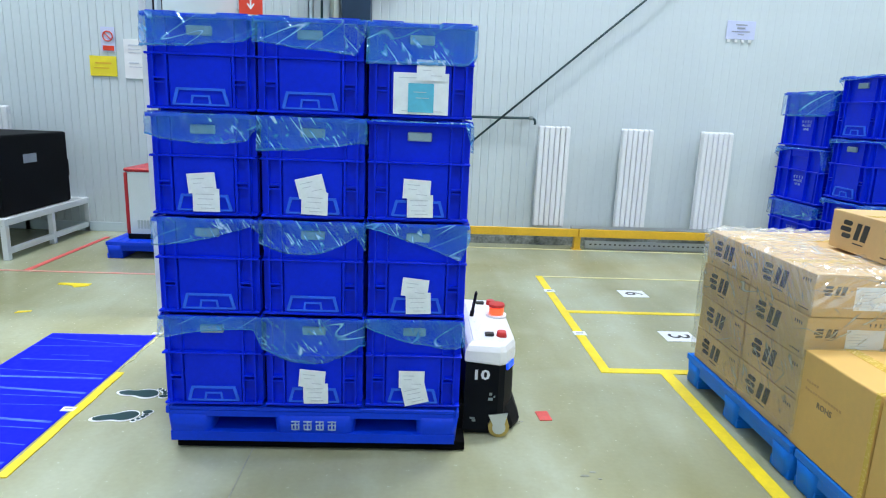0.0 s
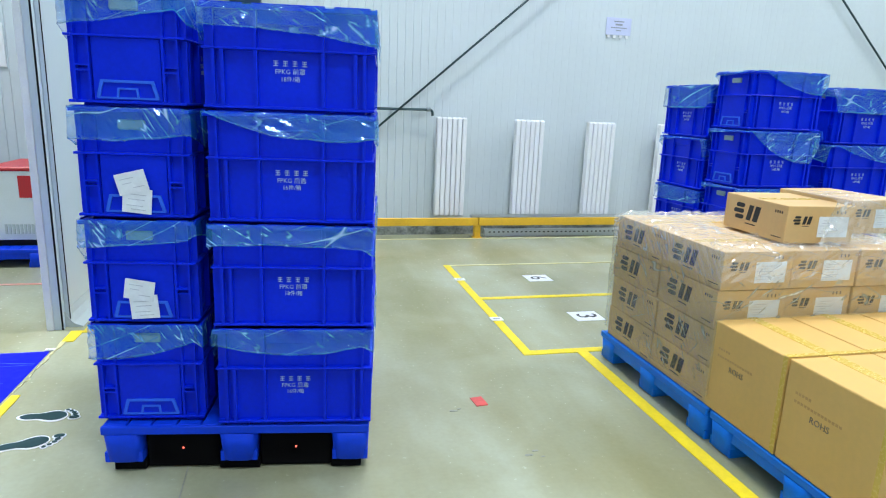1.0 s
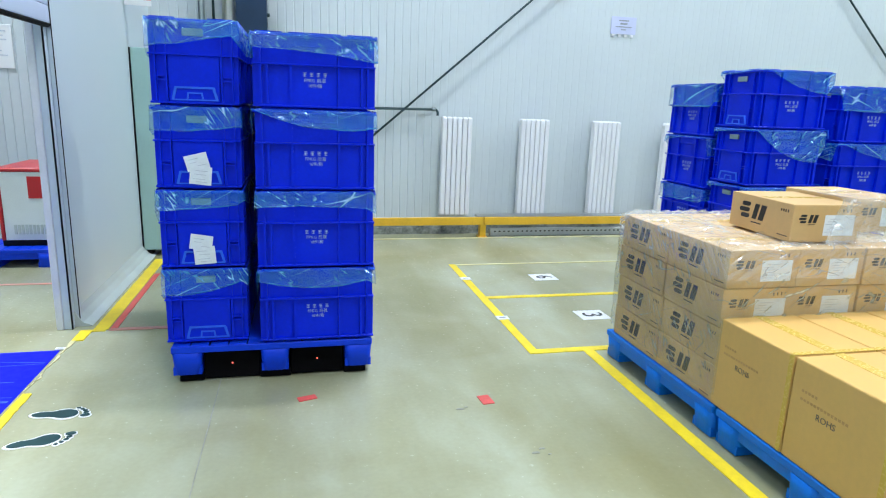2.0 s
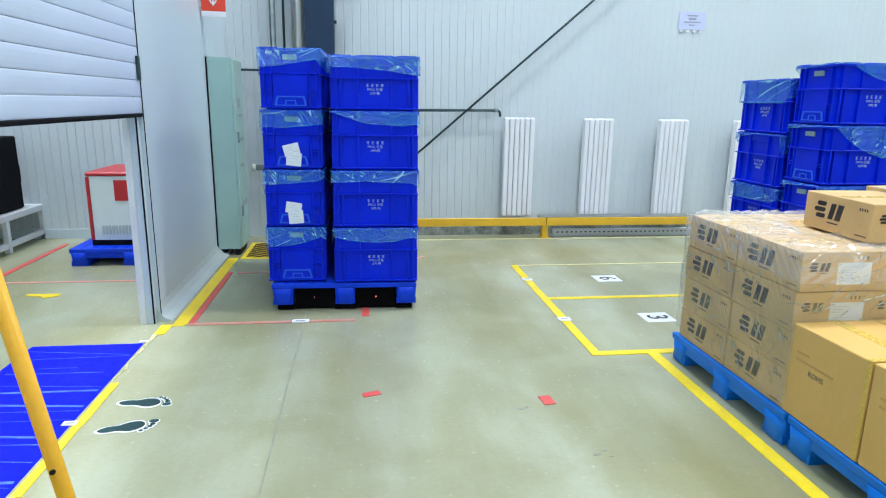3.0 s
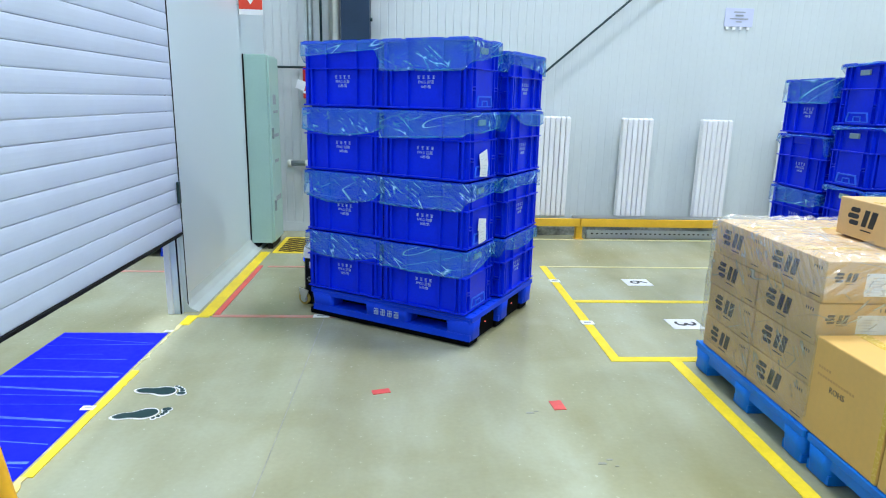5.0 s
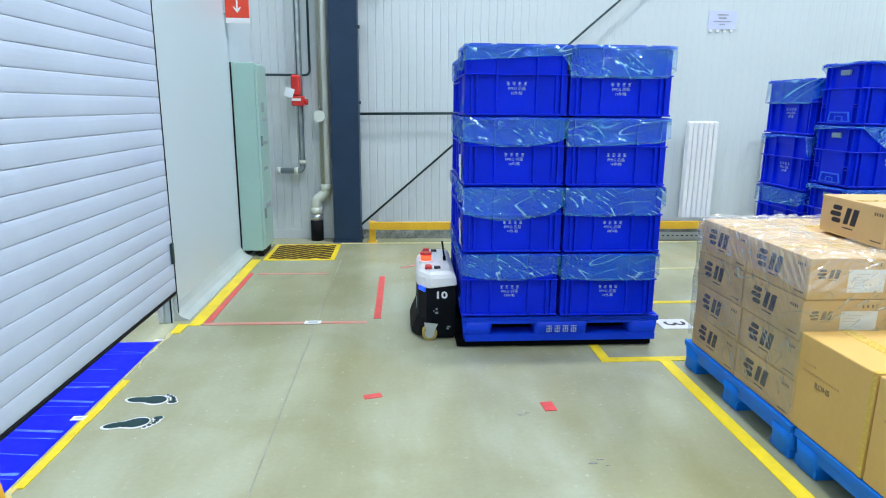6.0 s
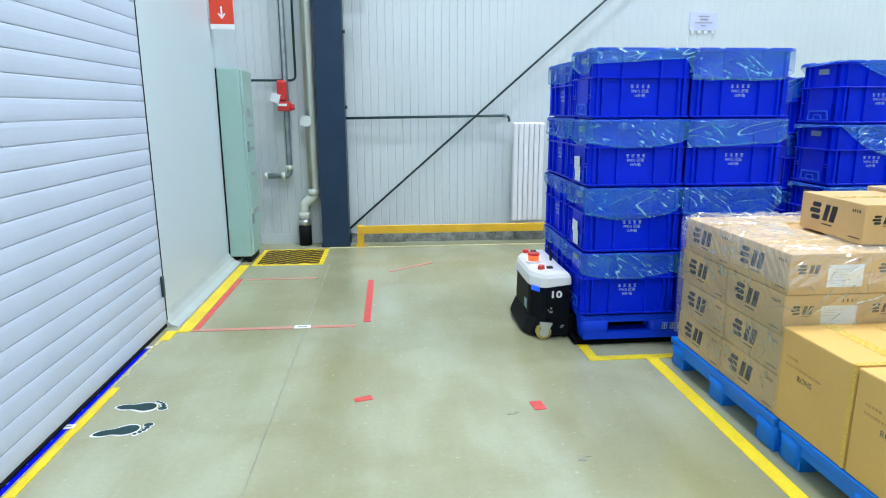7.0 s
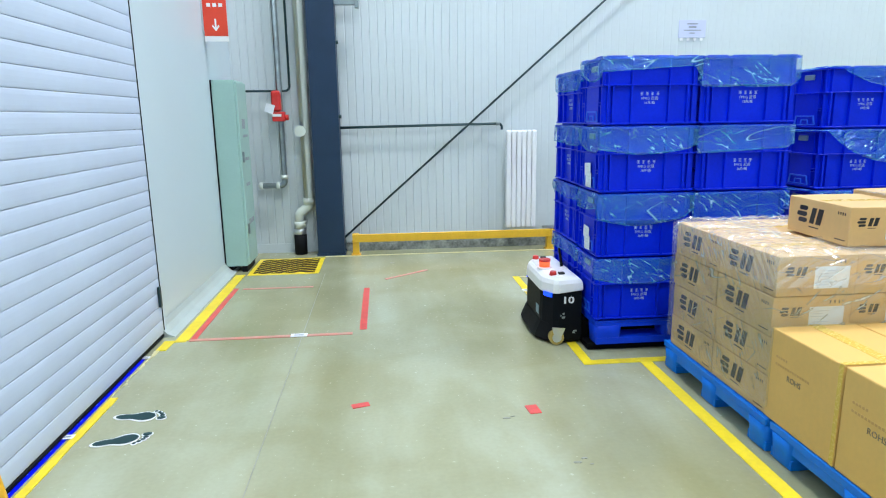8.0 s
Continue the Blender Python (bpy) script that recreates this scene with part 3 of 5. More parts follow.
def radiator(x0, x1, sections):
    r = holder("radiator", "tall white column radiator hung on the ribbed wall", "radiator", "wall radiators", pose(x0, 0, 0))
    pitch = (x1 - x0) / sections
    z0, z1 = 0.225, 1.295
    for i in range(sections):
        bm = bmesh.new()
        c = (i + 0.5) * pitch
        box(bm, c - pitch * 0.45, c + pitch * 0.45, 6.735, 6.775, z0 + 0.008, z1 - 0.008, 0.012, 3)
        box(bm, c - pitch * 0.45, c + pitch * 0.45, 6.785, 6.82, z0 + 0.008, z1 - 0.008, 0.012, 3)
        box(bm, c - pitch * 0.40, c + pitch * 0.40, 6.755, 6.82, z1 - 0.05, z1, 0.010, 2)
        box(bm, c - pitch * 0.40, c + pitch * 0.40, 6.755, 6.82, z0, z0 + 0.05, 0.010, 2)
        part("section", bm, M_RADIATOR, r)
    for z in (z0 + 0.025, z1 - 0.025):
        bm = bmesh.new()
        tube(bm, [(0, 6.7875, z), (x1 - x0, 6.7875, z)], 0.02, 10)
        part("header", bm, M_RADIATOR, r)
    for z in (z0 + 0.2, z1 - 0.2):
        part("wall_bracket", boxes((0.05, 0.08, 6.80, 6.895, z, z + 0.03)), M_RADIATOR, r)


for rx in (1.475, 2.362, 3.225, 4.12, -4.30):
    radiator(rx, rx + 0.335, 6)


def guard_rail():
    g = holder("guard_rail", "low yellow steel guard rail along the wall", "guard rail")
    for x in (-0.175, 1.945, 4.2):
        bm = bmesh.new()
        box(bm, x - 0.035, x + 0.035, 6.62, 6.69, 0.012, 0.232, 0.005)
        box(bm, x - 0.05, x + 0.05, 6.605, 6.705, 0, 0.012)
        part("post", bm, M_YELRAIL, g)
    for a, b in ((-0.209, 1.94), (1.95, 4.2), (4.21, 6.4)):
        part("beam", boxes((a, b, 6.595, 6.619, 0.145, 0.232), bevel=0.005), M_YELRAIL, g)


guard_rail()


def trunking():
    t = holder("metal_profile", "loose silver aluminium profile lying on the guard rail", "metal profile")
    part("strip", boxes((1.86, 3.65, 6.60, 6.68, 0.234, 0.255), bevel=0.004), M_ALU, t)
    part("lip", boxes((1.86, 3.65, 6.60, 6.606, 0.2555, 0.272)), M_ALU, t)


trunking()


def perforated_channel():
    bm = bmesh.new()
    box(bm, 2.05, 5.9, 6.70, 6.74, 0.0, 0.085, 0.003)
    c = tagged(part("perforated_channel", bm, M_ALU), "grey perforated steel channel on the floor by the wall", "metal channel")
    d = bmesh.new()
    for i in range(70):
        x = 2.1 + i * 0.054
        box(d, x, x + 0.022, 6.696, 6.6995, 0.045, 0.058)
    part("perforation", d, M_INK, c)


perforated_channel()


def wall_notice(x0, x1, z0, z1, name, label, mat, lines, y=WN - 0.012, ink=M_GREYINK):
    n = tagged(part(name, boxes((x0, x1, y, y + 0.008, z0, z1), bevel=0.002), mat), label, "notice")
    bm = bmesh.new()
    w, h = x1 - x0, z1 - z0
    for u0, u1, v, t in lines:
        box(bm, x0 + w * u0, x0 + w * u1, y - 0.0025, y - 0.0005, z0 + h * (v - t / 2), z0 + h * (v + t / 2))
    part("print", bm, ink, n)
    return n


sn = wall_notice(3.40, 3.705, 2.255, 2.44, "wall_sign", "small lilac notice with printed lines on the wall", M_LILAC, [(0.3, 0.7, 0.78, 0.07), (0.36, 0.64, 0.6, 0.1), (0.18, 0.82, 0.42, 0.06), (0.4, 0.6, 0.26, 0.06)])
for i in range(4):
    part("clip", boxes((3.42 + i * 0.075, 3.45 + i * 0.075, WN - 0.014, WN - 0.004, 2.225, 2.2545)), M_WHITE, sn)


def fire_sign():
    s = holder("fire_sign", "red projecting fire equipment sign with a white arrow", "sign", m=pose(-1.385, 5.95, 2.125, 0, 0, 4))
    part("panel", boxes((0, 0.20, -0.006, 0.006, 0.045, 0.56), bevel=0.003), M_REDSIGN, s)
    part("strip", boxes((0, 0.20, -0.006, 0.006, 0.0, 0.0445)), M_WHITE, s, "white lower strip")
    bm = bmesh.new()
    box(bm, 0.093, 0.107, -0.009, -0.0065, 0.10, 0.19)
    prism_pts = [(0.067, 0.13), (0.076, 0.138), (0.10, 0.108), (0.124, 0.138), (0.133, 0.13), (0.10, 0.085)]
    v0 = [bm.verts.new((x, -0.0095, z)) for x, z in prism_pts]
    v1 = [bm.verts.new((x, -0.0066, z)) for x, z in prism_pts]
    bm.faces.new(v0)
    bm.faces.new(v1[::-1])
    for i in range(6):
        bm.faces.new((v0[i], v0[(i + 1) % 6], v1[(i + 1) % 6], v1[i]))
    part("arrow", bm, M_WHITE, s)
    bm = bmesh.new()
    for z in (0.29, 0.42):
        for i in range(3):
            box(bm, 0.035 + i * 0.05, 0.068 + i * 0.05, -0.009, -0.0065, z, z + 0.03)
    box(bm, 0.05, 0.13, -0.009, -0.0065, 0.02, 0.03)
    part("print", bm, M_WHITE, s)
    part("wall_fixing", boxes((-0.015, 0.0, -0.02, 0.02, 0.08, 0.58)), M_ALU, s)


fire_sign()


def cabinet():
    c = holder("control_cabinet", "pale green enamelled electrical cabinet against the partition", "electrical cabinet")
    x0, x1, y0, y1 = -1.388, -1.165, 6.02, 6.42
    part("body", boxes((x0, x1 - 0.022, y0, y1, 0.06, 1.80), bevel=0.006), M_CABINET, c)
    part("door", boxes((x1 - 0.0215, x1, y0 + 0.004, y1 - 0.004, 0.075, 1.785), bevel=0.005), M_CABINET, c)
    for z in (0.42, 1.10):
        part("handle", boxes((x1, x1 + 0.018, y0 + 0.03, y0 + 0.055, z - 0.05, z + 0.05), bevel=0.004), M_GALV, c, "small steel door handle")
    for a, b in ((x0 + 0.01, x0 + 0.06), (x1 - 0.08, x1 - 0.03)):
        part("foot", boxes((a, b, y0 + 0.02, y1 - 0.02, 0, 0.06)), M_RUBBER, c, "black foot")
    bm = bmesh.new()
    for z, n, h in ((1.36, 3, 0.09), (1.28, 5, 0.025), (1.06, 5, 0.03), (0.82, 4, 0.03), (0.45, 5, 0.05)):
        for i in range(n):
            box(bm, x1, x1 + 0.002, y0 + 0.12 + i * 0.045, y0 + 0.15 + i * 0.045, z, z + h)
    part("print", bm, M_GREYINK, c)
    part("seal", boxes((x0 - 0.010, x0 - 0.0005, y0 - 0.003, y1, 0.03, 1.80)), M_RUBBER, c, "black rear edge")


cabinet()


def corner_pipes():
    y = 6.80
    bm = bmesh.new()
    tube(bm, [(-0.905, y, CEILING - 0.02), (-0.905, y, 0.80)] + arc((-0.955, y, 0.80), (1, 0, 0), (0, 0, 1), 0.05, 0, -90, 6) + [(-1.17, y, 0.75)], 0.030, 12)
    p = tagged(part("sprinkler_pipe", bm, M_GALV), "dark galvanised pipe with an elbow in the wall corner", "pipe")
    for a, b in (((-1.17, y, 0.75), (-1.135, y, 0.75)), ((-0.905, y, 0.82), (-0.905, y, 0.86)), ((-0.99, y, 0.75), (-0.955, y, 0.75))):
        bm = bmesh.new()
        tube(bm, [a, b], 0.039, 12)
        part("coupling", bm, M_PVC, p)
    bm = bmesh.new()
    tube(bm, [(-0.80, y + 0.03, CEILING - 0.02), (-0.80, y + 0.03, 1.78)] + arc((-0.85, y + 0.03, 1.78), (1, 0, 0), (0, 0, 1), 0.05, 0, -90, 5) + [(-1.30, y + 0.03, 1.73)], 0.012, 8)
    tagged(part("conduit", bm, M_DARKSTEEL), "thin grey conduit bending along the wall", "conduit")
    v = holder("valve_actuator", "red valve actuator with a paper tag on the pipe", "valve", m=pose(-0.925, 6.735, 1.42))
    bm = bmesh.new()
    box(bm, -0.052, 0.042, -0.05, 0.05, 0.10, 0.31, 0.025, 3)
    part("motor_housing", bm, M_REDVALVE, v)
    bm = bmesh.new()
    box(bm, -0.05, 0.075, -0.045, 0.075, 0.0, 0.098, 0.012, 2)
    tube(bm, [(0.075, 0, 0.04), (0.11, 0, 0.04)], 0.03, 10)
    part("valve_body", bm, M_REDVALVE, v)
    part("paper_tag", boxes((-0.15, -0.06, -0.052, -0.049, 0.06, 0.15)), M_PAPER, v, "crumpled white paper tag", pose(0, 0, 0, 0, 18, 0))
    part("name_plate", boxes((-0.045, 0.045, -0.050, -0.0455, 0.05, 0.075)), M_WHITE, v)
    bm = bmesh.new()
    tube(bm, [(-0.665, 6.80, CEILING - 0.02), (-0.665, 6.80, 0.55)] + arc((-0.72, 6.80, 0.55), (1, 0, 0), (0, 0, 1), 0.055, 0, -60, 5) + [(-0.73, 6.80, 0.47)] + arc((-0.72, 6.80, 0.41), (-1, 0, 0), (0, 0, 1), 0.055, 50, 0, 5) + [(-0.775, 6.80, 0.28)], 0.052, 14)
    w = tagged(part("drain_pipe", bm, M_PVC), "ivory plastic drain pipe with an offset bend", "pipe")
    for x, z in ((-0.665, 0.61), (-0.775, 0.36)):
        bm = bmesh.new()
        tube(bm, [(x, 6.80, z), (x, 6.80, z - 0.07)], 0.060, 14)
        part("socket", bm, M_PVC, w)
    bm = bmesh.new()
    tube(bm, [(-0.70, 6.74, 1.32), (-0.70, 6.69, 1.32)], 0.058, 16)
    part("access_cap", bm, M_PVC, w)
    bm = bmesh.new()
    tube(bm, [(-0.775, 6.80, 0.28), (-0.775, 6.80, 0.22)], 0.066, 14)
    part("collar", bm, M_ALU, w, "steel collar")
    bm = bmesh.new()
    tube(bm, [(-0.775, 6.80, 0.219), (-0.775, 6.80, 0.0)], 0.068, 14)
    part("base_pipe", bm, M_RUBBER, w, "black lower pipe")


corner_pipes()


# ---- roller shutter ----
def shutter():
    """A curtain of rounded slats that slides down its guides; its base stands at the curtain's lower edge."""
    s = holder("roller_shutter", "white slatted roller shutter closing over the doorway", "roller shutter")
    pitch = 0.0975
    bm = bmesh.new()
    prof = [(0.0, 0.0), (0.0082, 0.0006), (0.0100, 0.006), (0.0116, 0.026), (0.0122, 0.048), (0.0117, 0.072), (0.0100, 0.089), (0.0080, 0.0952), (0.0, 0.0958), (-0.012, 0.0958), (-0.012, 0.0)]
    a = [bm.verts.new((x, DOOR0 - 0.07, z)) for x, z in prof]
    b = [bm.verts.new((x, 4.188, z)) for x, z in prof]
    for i in range(len(prof)):
        bm.faces.new((a[i], a[(i + 1) % len(prof)], b[(i + 1) % len(prof)], b[i]))
    bm.faces.new(a)
    bm.faces.new(b[::-1])
    slat = to_mesh("slat", bm, M_SHUTTER)
    for i in range(27):
        part("slat", slat, M_SHUTTER, s, "", pose(0, 0, 0.023 + i * pitch))
    part("bottom_bar", boxes((-0.016, 0.016, DOOR0 - 0.07, 4.188, 0.008, 0.022), bevel=0.003), M_RUBBER, s, "black bottom bar")
    part("rubber_seal", boxes((-0.012, 0.012, DOOR0 - 0.05, 4.18, 0.0, 0.0075), bevel=0.002), M_RUBBER, s, "black rubber lip")
    part("latch", boxes((0.0132, 0.030, 4.14, 4.175, 0.22, 0.36), bevel=0.004), M_DARKSTEEL, s, "dark side latch")
    return s


SHUTTER = shutter()


# ---- crates, pallets and their loads ----
CL, CW = 0.585, 0.400
INSET = 0.026   # walls stand back from the rim by this


def crate_body(h):
    """Stacking crate: thin walls set back behind a flanged rim, a mid rail, a foot rail and deep upright ribs."""
    bm = bmesh.new()
    x, y, t = CL / 2 - INSET, CW / 2 - INSET, 0.004
    X, Y = CL / 2, CW / 2
    box(bm, -x, x, -y, -y + t, 0.012, h - 0.002)
    box(bm, -x, x, y - t, y, 0.012, h - 0.002)
    box(bm, -x, -x + t, -y + t, y - t, 0.012, h - 0.002)
    box(bm, x - t, x, -y + t, y - t, 0.012, h - 0.002)
    box(bm, -x + t, x - t, -y + t, y - t, 0.012, 0.02)
    box(bm, -x + 0.012, x - 0.012, -y + 0.012, y - 0.012, 0.0, 0.0118, 0.003)
    mid = h * 0.60

    def ends(s, u0, u1, z0, z1, o, bevel=0.0):
        box(bm, min(s * (x - 0.001), s * (x + o)), max(s * (x - 0.001), s * (x + o)), u0, u1, z0, z1, bevel)

    def sides(s, u0, u1, z0, z1, o, bevel=0.0):
        box(bm, u0, u1, min(s * (y - 0.001), s * (y + o)), max(s * (y - 0.001), s * (y + o)), z0, z1, bevel)

    for s in (-1, 1):
        # rim flange, its turned-down lip, the mid rail and the foot rail
        for z0, z1, o in ((h - 0.014, h, INSET), (mid - 0.004, mid + 0.004, 0.022), (0.012, 0.022, 0.021)):
            sides(s, -x - o, x + o, z0, z1, o, 0.002)
            ends(s, -y, y, z0, z1, o, 0.002)
        sides(s, -0.105, 0.105, h - 0.058, h - 0.014, 0.013, 0.002)
        # upright ribs on the long sides, in pairs by the corners
        for u in (-0.252, -0.222, -0.112, 0.112, 0.222, 0.252):
            sides(s, u - 0.006, u + 0.006, 0.022, mid - 0.004, 0.0205)
        for u in (-0.252, -0.112, 0.112, 0.252):
            sides(s, u - 0.0045, u + 0.0045, mid + 0.004, h - 0.014, 0.020)
        # ends: a flat middle panel between shelved corner pockets
        ends(s, -0.112, 0.112, 0.022, mid - 0.004, 0.014, 0.002)
        for u in (-0.168, -0.121, 0.121, 0.168):
            ends(s, u - 0.004, u + 0.004, 0.022, mid - 0.004, 0.0205)
            ends(s, u - 0.004, u + 0.004, mid + 0.004, h - 0.014, 0.016)
        for u0, u1 in ((-0.164, -0.125), (0.125, 0.164)):
            for z in (0.30, 0.345):
                ends(s, u0, u1, h * z, h * z + 0.006, 0.0195)
        # stacking lugs along the rim
        for u0, u1 in ((-0.27, -0.15), (-0.12, 0.12), (0.15, 0.27)):
            box(bm, u0, u1, min(s * (Y - 0.006), s * (Y - 0.0005)), max(s * (Y - 0.006), s * (Y - 0.0005)), h, h + 0.006)
        for u0, u1 in ((-0.18, -0.07), (0.07, 0.18)):
            box(bm, min(s * (X - 0.006), s * (X - 0.0005)), max(s * (X - 0.006), s * (X - 0.0005)), u0, u1, h, h + 0.006)
    return to_mesh("crate_body", bm, M_CRATE)


def card_holder():
    """The outline of a label pocket low on the crate's end, facing +x."""
    bm = bmesh.new()
    x = CL / 2 - INSET + 0.0135

    def bar(a, b, w, deep=0.0065):
        d = (Vector(b) - Vector(a)).normalized()
        n = Vector((-d.y, d.x)) * w / 2
        pts = [Vector(a) - n, Vector(b) - n, Vector(b) + n, Vector(a) + n]
        lo = [bm.verts.new((x + 0.0005, p.x, p.y)) for p in pts]
        hi = [bm.verts.new((x + deep, p.x, p.y)) for p in pts]
        bm.faces.new(lo)
        bm.faces.new(hi[::-1])
        for i in range(4):
            bm.faces.new((lo[i], lo[(i + 1) % 4], hi[(i + 1) % 4], hi[i]))
    bar((-0.098, 0.030), (-0.082, 0.088), 0.011)
    bar((0.098, 0.030), (0.082, 0.088), 0.011)
    bar((-0.087, 0.086), (0.087, 0.086), 0.009, 0.0058)
    bar((-0.100, 0.031), (0.100, 0.031), 0.006, 0.0053)
    bar((-0.034, 0.034), (-0.030, 0.062), 0.007)
    bar((0.034, 0.034), (0.030, 0.062), 0.007)
    bar((-0.033, 0.062), (0.033, 0.062), 0.006, 0.0058)
    return to_mesh("card_holder", bm, M_CARD)


def liner(h, seed, hems):
    """Polythene bag mouth folded over the rim: a creased skirt. hems: for each side its drop at start, middle and end."""
    rnd = random.Random(40 + seed)
    bm = bmesh.new()
    x, y = CL / 2 + 0.0012, CW / 2 + 0.0012
    per = []
    spots = ((-x, -y), (x, -y), (x, y), (-x, y))
    for s, n in enumerate((58, 40, 58, 40)):
        (ax, ay), (bx, by) = spots[s], spots[(s + 1) % 4]
        out = Vector((by - ay, ax - bx)).normalized()
        a, b, c = hems[s]
        after = hems[(s + 1) % 4][0]
        for i in range(n):
            u = i / n
            hem = a + (4 * b - 3 * a - c) * u + (2 * a + 2 * c - 4 * b) * u * u
            blend = max(0.0, (u - 0.92) / 0.08)
            hem = hem * (1 - blend) + after * blend
            if hem > 0.02:
                hem += 0.006 * wobble(u * 4 + seed * 3, s * 4.0) + 0.002 * wobble(u * 19 + seed, s * 7.0)
            turn = out if i else (out + Vector(((spots[s][1] - spots[s - 1][1]), (spots[s - 1][0] - spots[s][0]))).normalized())
            per.append((ax + (bx - ax) * u, ay + (by - ay) * u, turn, max(0.006, hem)))
    steps = [k / 13 for k in range(14)] + [1.035]
    lean = rnd.uniform(-1.2, 1.2)
    rows = []
    count = len(per)
    for f in steps:
        row = []
        for px, py, turn, hem in per:
            z = hem * min(f, 1.0)
            q = px - py
            fold = 1 - abs(wobble(q * 11 + lean * z * 30 + seed, z * 14, seed * 0.7)) * 2.2
            small = 1 - abs(wobble(q * 30 - lean * z * 40, z * 42 + seed, 3.0)) * 2.4
            o = 0.0006 + min(1.0, f * 4) * (0.0028 * max(0.0, fold) ** 2 + 0.0012 * max(0.0, small) ** 2 + 0.0015 * f)
            if f > 1:
                o -= 0.0012
            row.append(bm.verts.new((px + turn.x * o, py + turn.y * o, h + 0.003 - z + (0.004 if f > 1 else 0) + (0.003 * abs(wobble(q * 22, seed)) if f == 0 else 0))))
        rows.append(row)
    for r0, r1 in zip(rows, rows[1:]):
        for i in range(count):
            bm.faces.new((r0[i], r1[i], r1[(i + 1) % count], r0[(i + 1) % count])).smooth = True
    bm.faces.index_update()
    for f in bm.faces:
        f.material_index = 1 if f.index >= count * (len(steps) - 3) else 0
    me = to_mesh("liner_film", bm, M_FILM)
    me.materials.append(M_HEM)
    return me


def hem_set(seed, **known):
    """Drops for the four sides (front, east, back, west of the crate): the known ones, the rest by chance."""
    rnd = random.Random(900 + seed)
    out = []
    for side in ("front", "east", "back", "west"):
        a, c = rnd.uniform(0.05, 0.14), rnd.uniform(0.05, 0.14)
        b = (a + c) / 2 + rnd.choice((-0.01, 0.0, 0.015, 0.04))
        out.append(known[side] if side in known else (a, b, c))
    return out


def crate_print(lines, h):
    """White stencilled lines on a long side, facing -y: small blocks for the maker, then words."""
    bm = bmesh.new()
    y = -CW / 2 + INSET - 0.0012
    for i in range(4):
        c = -0.048 + i * 0.032
        for a, b, z0, z1 in ((-0.008, 0.008, 0.009, 0.0115), (-0.008, 0.008, 0.002, 0.0045), (-0.008, 0.008, -0.006, -0.0035), (-0.0015, 0.0015, -0.007, 0.011)):
            box(bm, c + a, c + b, y, y + 0.0012, h * 0.47 + z0, h * 0.47 + z1)
    me = bpy.data.meshes.new("crate_print")
    for words, z, s in lines:
        t = lettering("line_tmp", words, s, M_PRINT, 0.0005)
        t.transform(Matrix.Translation((0, y, h * 0.47 + z)))
        bm.from_mesh(t)
        bpy.data.meshes.remove(t)
    bm.to_mesh(me)
    bm.free()
    me.materials.append(M_PRINT)
    return me


TALL, LOW = 0.388, 0.347
CRATE_BODY = {h: crate_body(h) for h in (TALL, LOW)}
CARD = card_holder()
PRINTS = {h: [crate_print(((a, -0.025, 0.022), (b, -0.050, 0.020)), h) for a, b in (("FPKG 后盖", "16件/箱"), ("FPKG 前罩", "18件/箱"))] for h in (TALL, LOW)}
bm = bmesh.new()
box(bm, CL / 2 - INSET - 0.001, CL / 2 - INSET + 0.012, -0.046, 0.046, -0.017, 0.017, 0.004)
HANDLE = to_mesh("handle_insert", bm, M_HANDLE)


def slip(w, h, lines):
    """A paper slip facing +x with bars of unreadable print."""
    bm = boxes((0, 0.0012, -w / 2, w / 2, -h / 2, h / 2))
    ink = bmesh.new()
    for v, a, b in lines:
        box(ink, 0.0014, 0.0022, w * a, w * b, h * v - 0.0013, h * v + 0.0013)
    return to_mesh("paper_slip", bm, M_PAPER), to_mesh("print", ink, M_SLIPINK)


SLIPS = [slip(0.105, 0.075, ((0.22, -0.35, 0.1), (0.0, -0.3, 0.0), (-0.25, 0.0, 0.38))), slip(0.10, 0.088, ((0.25, -0.38, 0.3), (0.05, -0.3, 0.25), (-0.2, -0.35, 0.2), (-0.35, -0.2, 0.3)))]
SHEET = slip(0.205, 0.150, ((0.38, -0.4, 0.2), (-0.42, -0.35, 0.4)))
SHEETB = slip(0.095, 0.105, ((0.2, -0.3, 0.2), (0.0, -0.2, 0.3)))


